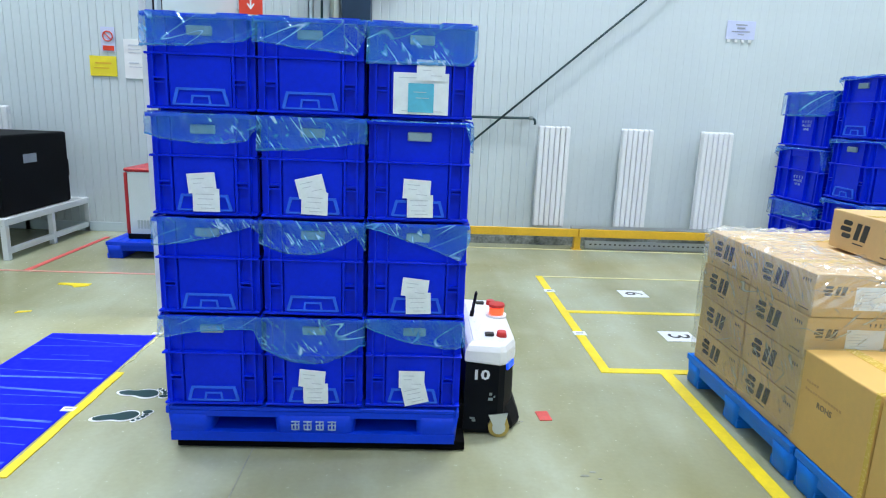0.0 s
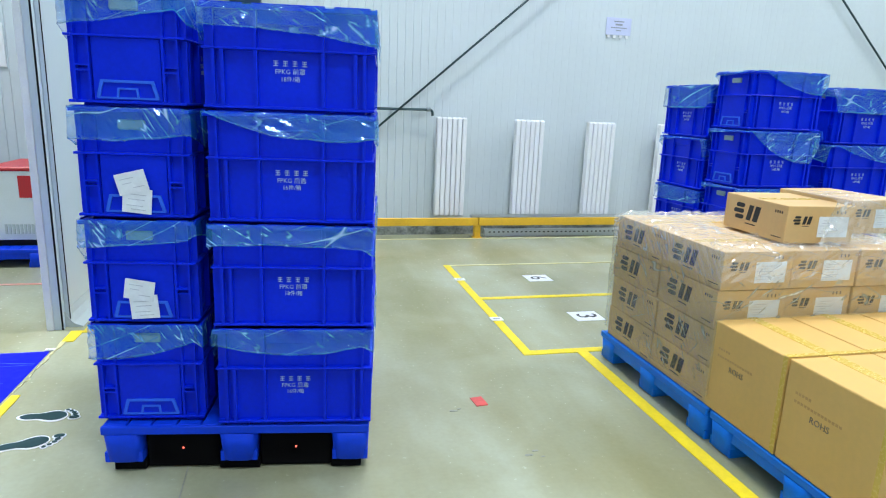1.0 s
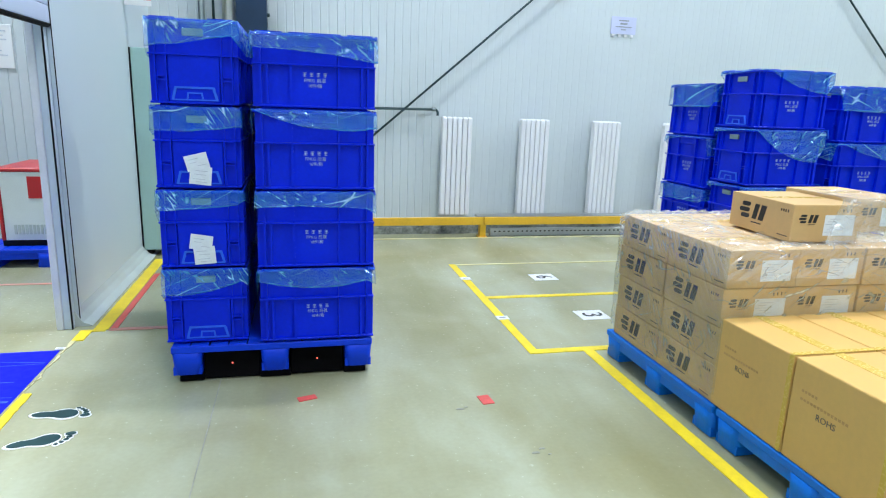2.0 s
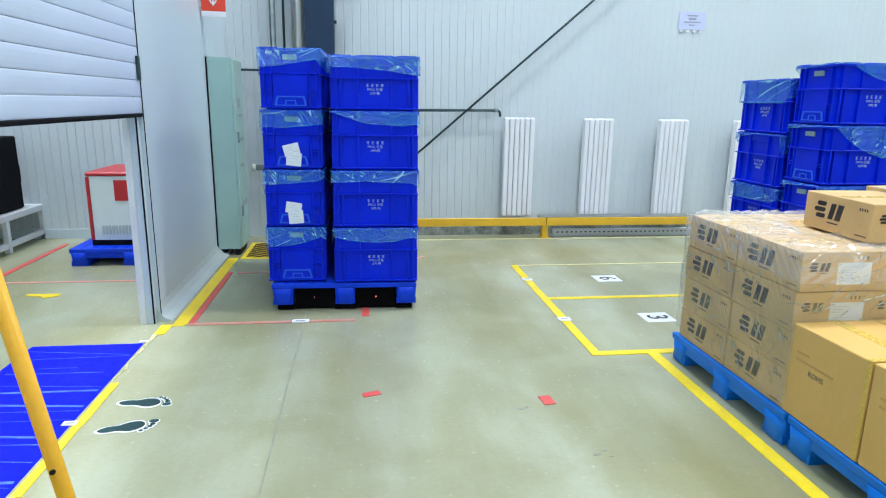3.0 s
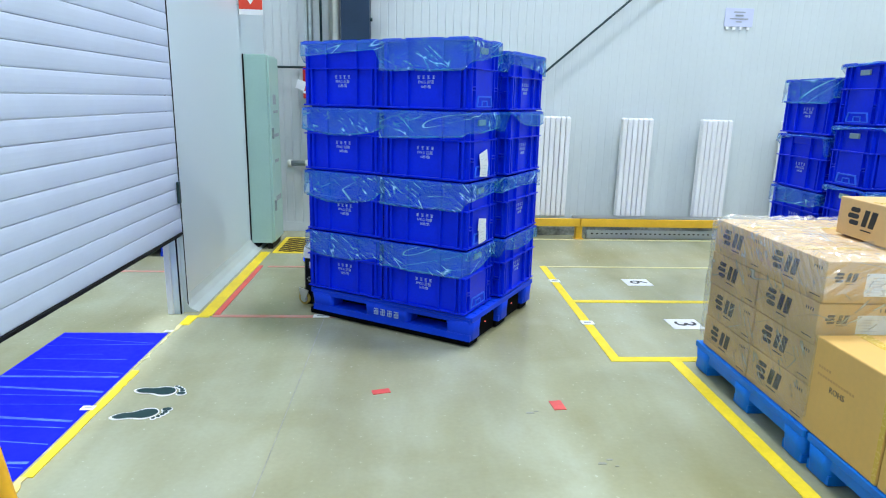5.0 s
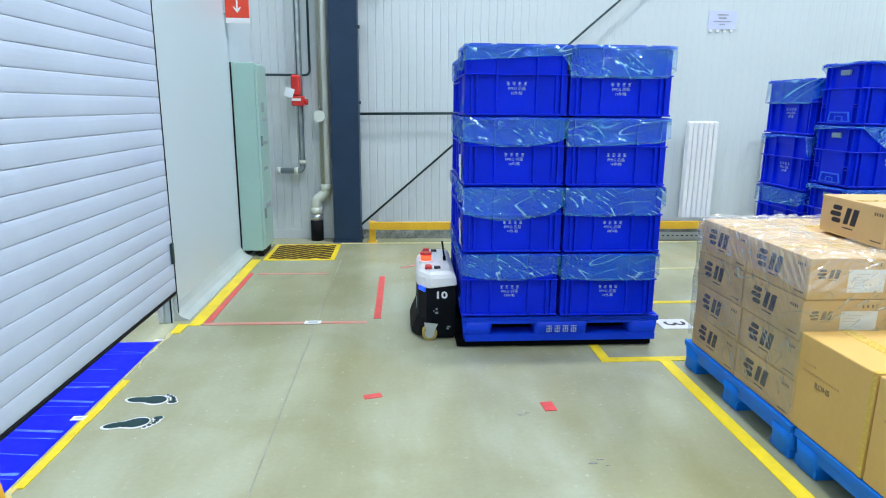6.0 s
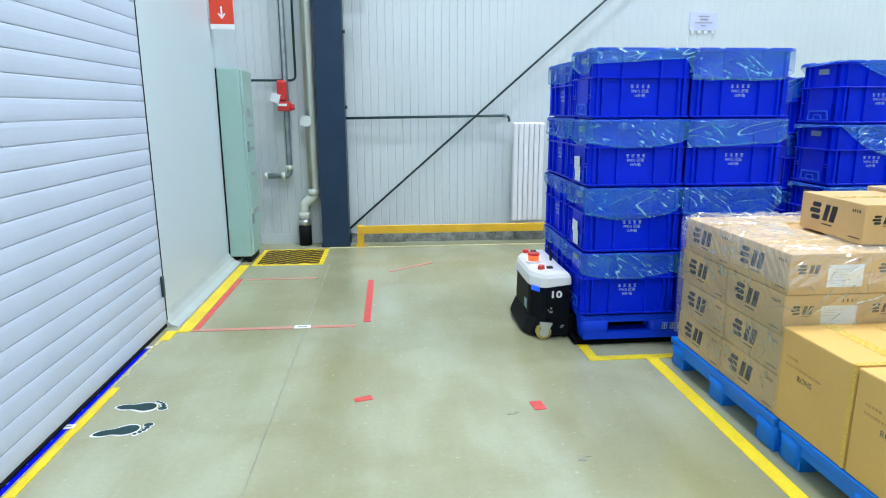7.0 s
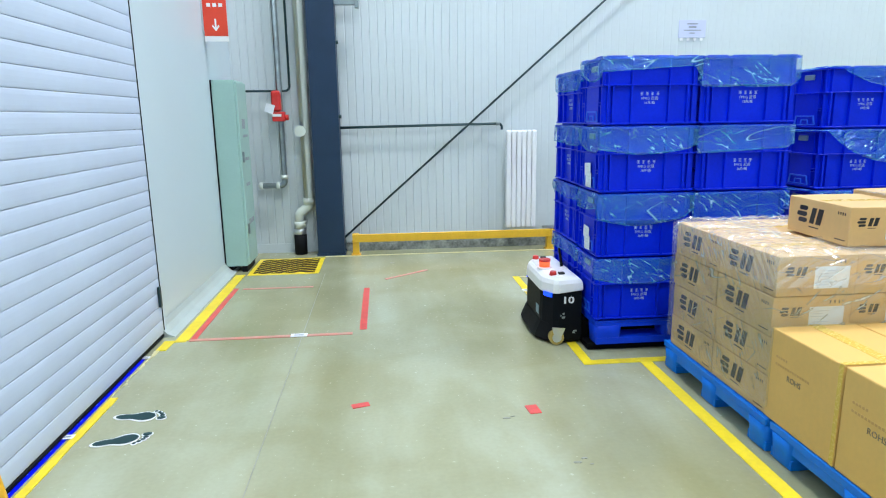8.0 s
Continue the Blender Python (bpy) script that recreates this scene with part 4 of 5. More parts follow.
def crate(m, h=TALL, seed=0, slips=(), big=False, words=0, **hems):
    """A stacking crate with film liner. slips: for each end (+1 or -1) a pair of turns of its two paper slips."""
    c = holder("crate", "blue plastic stacking crate with a clear film liner", "crate", "stacked crates", m)
    part("body", CRATE_BODY[h], M_CRATE, c)
    for s in (1, -1):
        turn = pose(0, 0, 0, 0, 0, 0 if s > 0 else 180)
        part("card_holder", CARD, M_CARD, c, "pale blue label pocket", turn)
        part("handle_insert", HANDLE, M_HANDLE, c, "grey-green grip plate", turn @ pose(0, 0, h - 0.055))
        part("print", PRINTS[h][words], M_PRINT, c, "white stencilled print", turn)
    part("liner_film", liner(h, seed, hem_set(seed, **hems)), M_FILM, c, "crinkled clear film folded over the rim")
    for s, a, b in slips:
        turn = pose(0, 0, 0, 0, 0, 0 if s > 0 else 180)
        for (me, ink), dy, dz, t, dx in ((SLIPS[1], 0.008, 0.070, b, 0.0025), (SLIPS[0], -0.006, 0.135, a, 0.0045)):
            p = part("paper_slip", me, M_PAPER, c, "white printed slip", turn @ pose(CL / 2 - 0.0045 + dx, dy, dz, t, 0, 0))
            part("print", ink, M_GREYINK, p)
    if big:
        turn = pose(0, 0, 0, 0, 0, 0 if big > 0 else 180)
        for (me, ink), dy, dz, dx, mat in ((SHEET, 0.0, 0.10, 0.003, M_PAPER), (SHEETB, 0.0, 0.085, 0.006, M_CYAN), (SLIPS[0], 0.035, 0.185, 0.008, M_PAPER)):
            me = me.copy()
            me.materials.clear()
            me.materials.append(mat)
            p = part("paper_sheet", me, mat, c, "document pouch", turn @ pose(CL / 2 - 0.006 + dx, dy, dz))
            part("print", ink, M_GREYINK, p)
    return c


def pallet(m, mat, label, words=False):
    """1.2 x 1.0 m plastic pallet: deck boards, three runners with hand holes, feet between fork openings on the short sides."""
    p = holder("pallet", label, "pallet", "plastic pallets", m)
    bm = bmesh.new()
    box(bm, -0.583, 0.583, -0.0425, 0.0425, 0.138, 0.155, 0.003)
    board = to_mesh("deck_board", bm, mat)
    for i in range(11):
        part("deck_board", board, mat, p, "", pose(0, -0.4555 + i * 0.0911, 0))
    bm = bmesh.new()
    box(bm, 0, 0.04, -0.49, 0.49, 0.122 if words else 0.070, 0.1375)
    bar = to_mesh("deck_bar", bm, mat)
    for x in (-0.583, -0.3, -0.02, 0.26, 0.543):
        part("deck_bar", bar, mat, p, "", pose(x, 0, 0))
    strip = to_mesh("edge_strip", boxes((-0.008, 0.008, -0.4995, 0.4995, 0.1222, 0.155), bevel=0.003), mat)
    for x in (-0.592, 0.592):
        part("edge_strip", strip, mat, p, "", pose(x, 0, 0))
    blocks = [to_mesh("block", foot_block(a, b, 0.0725, 0.1215), mat) for a, b in ((-0.6, -0.415), (-0.165, 0.17), (0.42, 0.6))]
    rails = [to_mesh("runner_rail", boxes(r), mat) for r in ((-0.585, 0.585, -0.0685, 0.0685, 0.0015, 0.042), (-0.583, 0.583, -0.0705, 0.0705, 0.112, 0.1375))]
    for y in (-0.4275, 0.0, 0.4275):
        for me in blocks:
            part("block", me, mat, p, "", pose(0, y, 0))
        for me in rails:
            part("runner_rail", me, mat, p, "", pose(0, y, 0))
    if words:
        for s in (0, 180):
            bm = bmesh.new()
            for i in range(4):
                c = -0.075 + i * 0.05
                for a, b, z0, z1 in ((-0.017, 0.017, 0.016, 0.021), (-0.017, 0.017, 0.002, 0.006), (-0.014, 0.014, -0.019, -0.014), (-0.003, 0.003, -0.02, 0.022), (-0.016, -0.011, -0.018, 0.004), (0.011, 0.016, -0.018, 0.012)):
                    box(bm, c + a, c + b, -0.5025, -0.4995, 0.077 + z0, 0.077 + z1)
            part("print", bm, M_PRINT, p, "pale stencilled maker's marks", pose(0, 0, 0, 0, 0, s))
    return p


# the carried load, in the pallet's own space: three crates end-on, two crates behind them side-on
LOAD = []
LIFT = 0.045
PALLET_LOCAL = pose(0, 0, LIFT)
LOAD.append((pallet(PALLET_LOCAL, M_PALLET, "blue plastic pallet lifted under stacked crates", True), PALLET_LOCAL))
BASE = LIFT + 0.156
FRONT_SLIPS = {(0, 2): ((-1, 5, 0),), (1, 2): ((-1, 14, -2),), (2, 2): ((-1, -3, 1),), (2, 1): ((-1, -6, 2),), (1, 0): ((-1, -5, 1),), (2, 0): ((-1, 0, 14),)}
SIDE_SLIPS = {(0, 2): ((-1, 14, -6),), (0, 1): ((-1, -9, 4),), (1, 2): ((1, 4, 0),), (1, 1): ((1, -4, 3),)}
# drops of the film at start, middle and end of a side, level by level from the pallet up
END_HEMS = (((0.09, 0.06, 0.05), (0.13, 0.19, 0.10), (0.03, 0.10, 0.12)),
            ((0.11, 0.08, 0.01), (0.09, 0.13, 0.03), (0.02, 0.08, 0.16)),
            ((0.08, 0.11, 0.09), (0.13, 0.115, 0.09), (0.0, 0.0, 0.0)),
            ((0.12, 0.11, 0.085), (0.09, 0.11, 0.13), (0.15, 0.148, 0.145)))
LONG_HEMS = ((0.06, 0.10, 0.06), (0.08, 0.075, 0.085), (0.0, 0.085, 0.08), (0.07, 0.085, 0.12))
BACK_HEMS = (((0.15, 0.16, 0.16), (0.12, 0.16, 0.10)), ((0.16, 0.165, 0.155), (0.15, 0.19, 0.12)),
             ((0.16, 0.15, 0.13), (0.13, 0.16, 0.12)), ((0.17, 0.175, 0.17), (0.085, 0.07, 0.05)))
WEST_HEMS = ((0.13, 0.12, 0.05), (0.10, 0.09, 0.07), (0.11, 0.11, 0.09), (0.13, 0.10, 0.06))
for level in range(4):
    z = BASE + level * (TALL + 0.003)
    top = level == 3
    for col in range(3):
        jx, jt = random.uniform(-0.004, 0.004), random.uniform(-0.7, 0.7)
        m = pose(-0.406 + 0.406 * col + jx, -0.218 + (0.012 if col == 2 else 0.0), z, 0, 0, 90 + jt)
        LOAD.append((crate(m, LOW if top else TALL, level * 3 + col * 5, FRONT_SLIPS.get((col, level), ()), -1 if (col == 2 and top) else 0, level % 2, west=END_HEMS[level][col], back=LONG_HEMS[level]), m))
    for col in range(2):
        jx, jt = random.uniform(-0.004, 0.004), random.uniform(-0.6, 0.6)
        m = pose(-0.270 + 0.592 * col + jx, 0.328 - 0.012 * col, z, 0, 0, jt)
        LOAD.append((crate(m, TALL, level * 5 + col * 2 + 1, SIDE_SLIPS.get((col, level), ()), 0, (level + col) % 2, back=BACK_HEMS[level][col], west=WEST_HEMS[level]), m))


def still_stack():
    pallet(pose(3.55, 4.30, 0), M_PALLET, "blue plastic pallet under a waiting stack of crates")
    middle = ((0.10, 0.10, 0.10), (0.08, 0.10, 0.12), (-0.03, 0.17, 0.21), (-0.05, 0.10, 0.14))
    right = ((0.10, 0.10, 0.10), (0.08, 0.10, 0.12), (-0.02, 0.08, 0.13), (0.165, 0.17, 0.17))
    west = ((0.10, 0.10, 0.10), (0.12, 0.11, 0.10), (0.055, 0.0, 0.0), (0.165, 0.17, 0.165))
    low = 0.156 + 2 * (LOW + 0.003)
    for level in range(4):
        h = LOW if level < 2 else TALL
        z = 0.156 + level * (LOW + 0.003) if level < 2 else low + (level - 2) * (TALL + 0.003)
        crate(pose(3.235, 4.00, 0.156 + level * (TALL + 0.003), 0, 0, -2 + level), TALL, level * 2 + 1, (), 0, level % 2, front=middle[level], west=(0.03, 0.015, 0.0))
        crate(pose(3.95, 4.02, z, 0, 0, 1), h, level + 3, (), 0, 1, front=right[level])
        crate(pose(3.15, 4.545, z, 0, 0, 90), h, level * 3 + 2, (), 0, level % 2, back=west[level])


still_stack()


# ---- cartons ----
def emblem(w):
    """Three slanting rounded bars and two slanted blocks, upright in x z facing -y, w metres wide."""
    bm = bmesh.new()

    def slab(x0, x1, z0, z1, round_ends):
        n = 6 if round_ends else 0
        r = (z1 - z0) / 2
        pts = []
        if n:
            pts += [(x1 - r + r * math.cos(a), (z0 + z1) / 2 + r * math.sin(a)) for a in [(-90 + 180 * i / n) * math.pi / 180 for i in range(n + 1)]]
            pts += [(x0 + r + r * math.cos(a), (z0 + z1) / 2 + r * math.sin(a)) for a in [(90 + 180 * i / n) * math.pi / 180 for i in range(n + 1)]]
        else:
            pts = [(x0, z0), (x1, z0), (x1, z1), (x0, z1)]
        pts = [((x + 0.25 * z) * w, z * w) for x, z in pts]
        lo = [bm.verts.new((x, -0.0012, z)) for x, z in pts]
        hi = [bm.verts.new((x, -0.0002, z)) for x, z in pts]
        bm.faces.new(lo)
        bm.faces.new(hi[::-1])
        for i in range(len(pts)):
            bm.faces.new((lo[i], lo[(i + 1) % len(pts)], hi[(i + 1) % len(pts)], hi[i]))
    slab(-0.46, -0.16, 0.09, 0.19, True)
    slab(-0.50, -0.14, -0.045, 0.055, True)
    slab(-0.40, -0.10, -0.18, -0.08, True)
    slab(0.00, 0.15, -0.17, 0.18, False)
    slab(0.22, 0.39, -0.17, 0.18, False)
    slab(0.02, 0.36, -0.26, -0.235, False)
    return to_mesh("emblem", bm, M_INK)


EMBLEM_BIG, EMBLEM_SMALL = emblem(0.215), emblem(0.105)
KX, KY, KZ = 0.352, 0.452, 0.172


def carton_meshes():
    body = bmesh.new()
    box(body, 0, KX, 0, KY, 0, KZ, 0.004, 2)
    seam = boxes((0.02, KX - 0.02, KY / 2 - 0.024, KY / 2 + 0.024, KZ, KZ + 0.0012))
    slipb = boxes((0.165, 0.32, -0.0018, -0.0004, 0.030, 0.125))
    ink = bmesh.new()
    for i in range(6):
        box(ink, 0.172 + 0.01 * (i % 3), 0.225 + 0.03 * (i % 2), -0.0028, -0.0019, 0.045 + i * 0.012, 0.048 + i * 0.012)
    marks = bmesh.new()
    for i in range(3):
        box(marks, 0.252 + i * 0.02, 0.258 + i * 0.02, -0.0014, -0.0003, 0.138, 0.152)
    for i in range(4):
        box(marks, -0.0014, -0.0003, 0.03 + i * 0.015, 0.036 + i * 0.015, 0.131, 0.144)
    for i in range(5):
        box(marks, -0.0014, -0.0003, 0.02 + i * 0.014, 0.030 + i * 0.014, 0.020, 0.025)
    return to_mesh("carton_body", body, M_CARTON), to_mesh("tape", seam, M_PACKTAPE), to_mesh("address_label", slipb, M_PAPER), to_mesh("print", ink, M_SLIPINK), to_mesh("marks", marks, M_INK)


CARTON = carton_meshes()


def carton(m):
    c = holder("carton", "kraft cardboard carton with a black emblem and a shipping label", "carton", "wrapped cartons", m)
    part("body", CARTON[0], M_CARTON, c)
    part("tape", CARTON[1], M_PACKTAPE, c, "clear yellowish packing tape")
    lab = part("address_label", CARTON[2], M_PAPER, c, "white shipping label")
    part("print", CARTON[3], M_GREYINK, lab)
    part("printed_marks", CARTON[4], M_INK, c)
    part("emblem", EMBLEM_BIG, M_INK, c, "large black emblem", pose(0, KY * 0.60, KZ * 0.56, 0, 0, -90))
    part("emblem", EMBLEM_SMALL, M_INK, c, "small black emblem", pose(0.085, 0, KZ * 0.62))
    return c


PALLET_Z = 0.156
pallet(pose(2.345, 2.805, 0), M_PALLETL, "light blue plastic pallet under wrapped cartons")
pallet(pose(2.355, 1.79, 0), M_PALLETL, "light blue plastic pallet under brown cartons")
for level in range(4):
    for i in range(3):
        for j in range(2):
            dx, dy = random.uniform(-0.004, 0.004), random.uniform(-0.005, 0.005)
            shift = 0.0 if level != 2 else 0.012
            carton(pose(1.765 + i * 0.357 + dx, 2.352 + j * 0.458 + dy + shift, PALLET_Z + level * (KZ + 0.004), 0, 0, random.uniform(-0.6, 0.6)))
carton(pose(2.135, 2.445, PALLET_Z + 4 * (KZ + 0.003) + 0.012, 0, 0, -3))
carton(pose(2.66, 2.62, PALLET_Z + 4 * (KZ + 0.003) + 0.012, 0, 0, 4))


def stretch_wrap():
    """Film drawn tight round the cartons and crumpled over their top."""
    bm = bmesh.new()
    x0, x1, y0, y1, zt = 1.752, 2.842, 2.336, 3.276, PALLET_Z + 4 * (KZ + 0.003) + 0.004
    per = []
    for (ax, ay), (bx, by), n in (((x0, y0), (x1, y0), 44), ((x1, y0), (x1, y1), 36), ((x1, y1), (x0, y1), 44), ((x0, y1), (x0, y0), 36)):
        for i in range(n):
            per.append((ax + (bx - ax) * i / n, ay + (by - ay) * i / n))
    cx, cy = (x0 + x1) / 2, (y0 + y1) / 2
    rows = []
    for j in range(16):
        f = j / 15
        row = []
        for px, py in per:
            o = 0.004 + 0.010 * abs(wobble(px * 7 + f * 3, py * 7, f * 6)) + 0.003 * wobble(px * 30, py * 30, f * 22)
            d = Vector((px - cx, py - cy)).normalized() * o
            row.append(bm.verts.new((px + d.x, py + d.y, zt - f * (zt - 0.20) + 0.008 * wobble(px * 12, py * 12, f))))
        rows.append(row)
    n = len(per)
    for r0, r1 in zip(rows, rows[1:]):
        for i in range(n):
            bm.faces.new((r0[i], r1[i], r1[(i + 1) % n], r0[(i + 1) % n])).smooth = True
    inner = rows[0]
    for k in (0.97, 0.94, 0.91, 0.87, 0.83, 0.79, 0.74, 0.69, 0.63, 0.56, 0.48, 0.38):
        ring = [bm.verts.new((cx + (px - cx) * k, cy + (py - cy) * k, zt + 0.004 + 0.034 * abs(wobble(px * 13 * k, py * 13 * k, k * 5)) + 0.010 * abs(wobble(px * 37 * k, py * 37 * k)))) for px, py in per]
        for i in range(n):
            bm.faces.new((inner[i], inner[(i + 1) % n], ring[(i + 1) % n], ring[i])).smooth = True
        inner = ring
    bm.faces.index_update()
    for f in bm.faces:
        f.material_index = 1 if f.index < n * 3 or f.index >= n * 15 else 0
    me = to_mesh("stretch_film", bm, M_WRAP)
    me.materials.append(M_WRAPTOP)
    w = tagged(part("stretch_film", me, M_WRAP), "crinkled clear stretch film wrapped round the cartons", "stretch film")
    # the loose end lies up the front of the top carton and back over it
    bm = bmesh.new()
    g = []
    for i in range(17):
        v = i / 16
        row = []
        for j in range(15):
            u = j / 14
            if v < 0.55:
                f = v / 0.55
                p = (2.26 + 0.12 * f + (0.62 - 0.10 * f) * u, 2.425 - 0.05 * (1 - f) ** 2 + 0.10 * max(0.0, u - 0.4), zt + 0.012 + 0.192 * f)
            else:
                f = (v - 0.55) / 0.45
                p = (2.38 + 0.06 * f + 0.52 * u - 0.1 * f * u, 2.428 + 0.40 * f + 0.10 * max(0.0, u - 0.4), zt + 0.206 - 0.02 * u * f)
            o = 0.012 * wobble(u * 7, v * 9) + 0.005 * wobble(u * 19, v * 23)
            row.append(bm.verts.new((p[0] + o, p[1] - abs(o) * (v < 0.55), p[2] + abs(o))))
        g.append(row)
    for i in range(16):
        for j in range(14):
            bm.faces.new((g[i][j], g[i + 1][j], g[i + 1][j + 1], g[i][j + 1])).smooth = True
    part("loose_tail", bm, M_WRAPTOP, w, "loose bunched film end")


stretch_wrap()


def big_carton_meshes(w, d, h):
    body = bmesh.new()
    box(body, 0, w, 0, d, 0, h, 0.006, 2)
    t = boxes((w / 2 - 0.025, w / 2 + 0.025, 0.0, d, h, h + 0.0012))
    edge = boxes((0.0, w, 0.0005, 0.026, h + 0.0014, h + 0.0024), (-0.0018, -0.0004, 0.0005, 0.022, 0.004, h - 0.001))
    rohs = lettering("words", "ROHS", 0.034, M_DARKPRINT)
    rohs.transform(Matrix.Translation((-0.0008, d * 0.60, h * 0.55)) @ Matrix.Rotation(radians(-90), 4, "Z"))
    faint = boxes(*[(-0.0012, -0.0003, d * (0.86 - 0.036 * i), d * (0.884 - 0.036 * i), h * (0.63 - 0.0 * i), h * 0.655) for i in range(14)],
                  *[(-0.0012, -0.0003, d * (0.86 - 0.036 * i), d * (0.884 - 0.036 * i), h * 0.71, h * 0.735) for i in range(5)])
    return [to_mesh("big_carton_body", body, M_CARTONB), to_mesh("tape", t, M_PACKTAPE), to_mesh("edge_tape", edge, M_PACKTAPE), rohs, to_mesh("faint_bars", faint, M_FAINT)]


BIG = big_carton_meshes(0.372, 0.432, 0.400)


def big_carton(m):
    c = holder("carton", "large plain brown carton sealed with yellow tape", "carton", "brown cartons", m)
    for nm, me, lab in (("body", BIG[0], ""), ("tape", BIG[1], "yellow packing tape"), ("edge_tape", BIG[2], "yellow tape along the edge"), ("words", BIG[3], "grey printed words"), ("print", BIG[4], "faint brown print")):
        part(nm, me, None, c, lab)


for i in range(3):
    for j in range(2):
        big_carton(pose(1.762 + i * 0.378, 1.918 - j * 0.438, PALLET_Z, 0, 0, random.uniform(-0.4, 0.4)))


# ---- the pallet robot ----
def robot():
    r = holder("pallet_robot", "black and white mobile pallet-lifting robot with a red beacon", "robot")
    X0, X1, Y = 0.632, 0.868, 0.335
    def shell(o, back=0.0):
        """Plan outline of the robot, o metres proud of its body: square at the load, cut corners at the nose."""
        return [(X0 - o + back, -Y - o), (X1 - 0.085, -Y - o), (X1 - 0.055 + o * 0.7, -Y + 0.022 - o * 0.7), (X1 - 0.008 + o, -Y + 0.115), (X1 + o, -Y + 0.15),
                (X1 + o, Y - 0.15), (X1 - 0.008 + o, Y - 0.115), (X1 - 0.055 + o * 0.7, Y - 0.022 + o * 0.7), (X1 - 0.085, Y + o), (X0 - o + back, Y + o)]

    def stacked(rows):
        """Rings of the outline at rising heights: (proud, height at the load, height at the nose, set back)."""
        bm = bmesh.new()
        rings = [[bm.verts.new((x, y, za + (zb - za) * min(1, max(0, (x - X0) / (X1 - X0))))) for x, y in shell(o, back)] for o, za, zb, back in rows]
        for q, w in zip(rings, rings[1:]):
            for i in range(len(q)):
                bm.faces.new((q[i], q[(i + 1) % len(q)], w[(i + 1) % len(q)], w[i]))
        bm.faces.new(rings[-1])
        bm.faces.new(rings[0][::-1])
        return bm

    part("body", stacked([(-0.012, 0.008, 0.008, 0), (-0.002, 0.03, 0.03, 0), (0.0, 0.18, 0.18, 0), (-0.003, 0.352, 0.325, 0)]), M_BODYBLACK, r, "black lower shell")
    part("cover", stacked([(0.001, 0.354, 0.327, 0), (0.005, 0.362, 0.335, 0), (0.002, 0.402, 0.390, 0), (-0.008, 0.424, 0.416, 0), (-0.026, 0.436, 0.430, 0)]), M_BODYWHITE, r, "white top cover")
    part("cover_ridge", stacked([(-0.030, 0.4365, 0.4305, 0), (-0.034, 0.441, 0.435, 0), (-0.042, 0.441, 0.435, 0)]), M_BODYWHITE, r, "low white panel on the cover")
    bm = bmesh.new()
    rings = []
    for o, z in ((0.036, 0.012), (0.042, 0.030), (0.034, 0.055), (0.004, 0.125)):
        nose = [(X1 - 0.075, -Y + 0.012), (X1 - 0.045 + o, -Y + 0.05), (X1 - 0.005 + o, -Y + 0.12), (X1 + o, -Y + 0.18)]
        rings.append([bm.verts.new((x, y, z)) for x, y in nose + [(x, -y) for x, y in nose[::-1]]])
    for q, w in zip(rings, rings[1:]):
        for i in range(len(q)):
            bm.faces.new((q[i], q[(i + 1) % len(q)], w[(i + 1) % len(q)], w[i]))
    bm.faces.new(rings[-1])
    bm.faces.new(rings[0][::-1])
    part("bumper", bm, M_RUBBER, r, "black sloping bumper skirt")
    for s in (-1, 1):
        w = bmesh.new()
        tube(w, [(X1 - 0.075, s * (Y + 0.012), 0.047), (X1 - 0.075, s * (Y - 0.035), 0.047)], 0.047, 18)
        wh = part("caster_wheel", w, M_WHEELY, r, "tan caster wheel")
        h = bmesh.new()
        tube(h, [(X1 - 0.075, s * (Y + 0.018), 0.047), (X1 - 0.075, s * (Y + 0.0125), 0.047)], 0.030, 14)
        part("hub", h, M_ALU, wh, "silver hub")
        f = bmesh.new()
        wedge = ((X1 - 0.125, 0.112), (X1 - 0.040, 0.122), (X1 - 0.052, 0.070), (X1 - 0.088, 0.030))
        lo = [f.verts.new((x, s * (Y + 0.019), z)) for x, z in wedge]
        hi = [f.verts.new((x, s * (Y + 0.027), z)) for x, z in wedge]
        f.faces.new(lo)
        f.faces.new(hi[::-1])
        for k in range(4):
            f.faces.new((lo[k], lo[(k + 1) % 4], hi[(k + 1) % 4], hi[k]))
        part("fork_plate", f, M_ALU, wh, "silver fork plate")
        g = bmesh.new()
        box(g, -0.038, 0.038, -0.007, 0.007, -0.015, 0.015, 0.005, 2)
        part("side_light", g, M_BLUEGLOW, r, "glowing blue light", pose(X1 - 0.030, s * (Y - 0.066), 0.318, 0, 0, -s * 63))
        me = lettering("numeral", "10", 0.062, M_WHITE, 0.0008, 0.0018)
        me.transform(Matrix.Diagonal((1.3, 1, 1, 1)))
        if s > 0:
            me.transform(Matrix.Rotation(math.pi, 4, "Z"))
        part("numeral", me, M_WHITE, r, "white number 10", pose(X0 + (0.090 if s > 0 else 0.070), s * (Y + 0.0015), 0.290))
        for a, b, z0, z1 in ((0.112, 0.124, 0.196, 0.208), (0.108, 0.128, 0.172, 0.184), (0.132, 0.138, 0.186, 0.194), (0.030, 0.052, 0.082, 0.090), (0.040, 0.056, 0.070, 0.079)):
            part("port", boxes((X0 + a, X0 + b, min(s * Y, s * (Y + 0.004)), max(s * Y, s * (Y + 0.004)), z0, z1)), M_GALV, r, "small metal socket")
    bm = bmesh.new()
    tube(bm, [(X1 - 0.062, 0.05, 0.436), (X1 - 0.062, 0.05, 0.448)], 0.050, 18)
    part("beacon_base", bm, M_BODYWHITE, r)
    bm = bmesh.new()
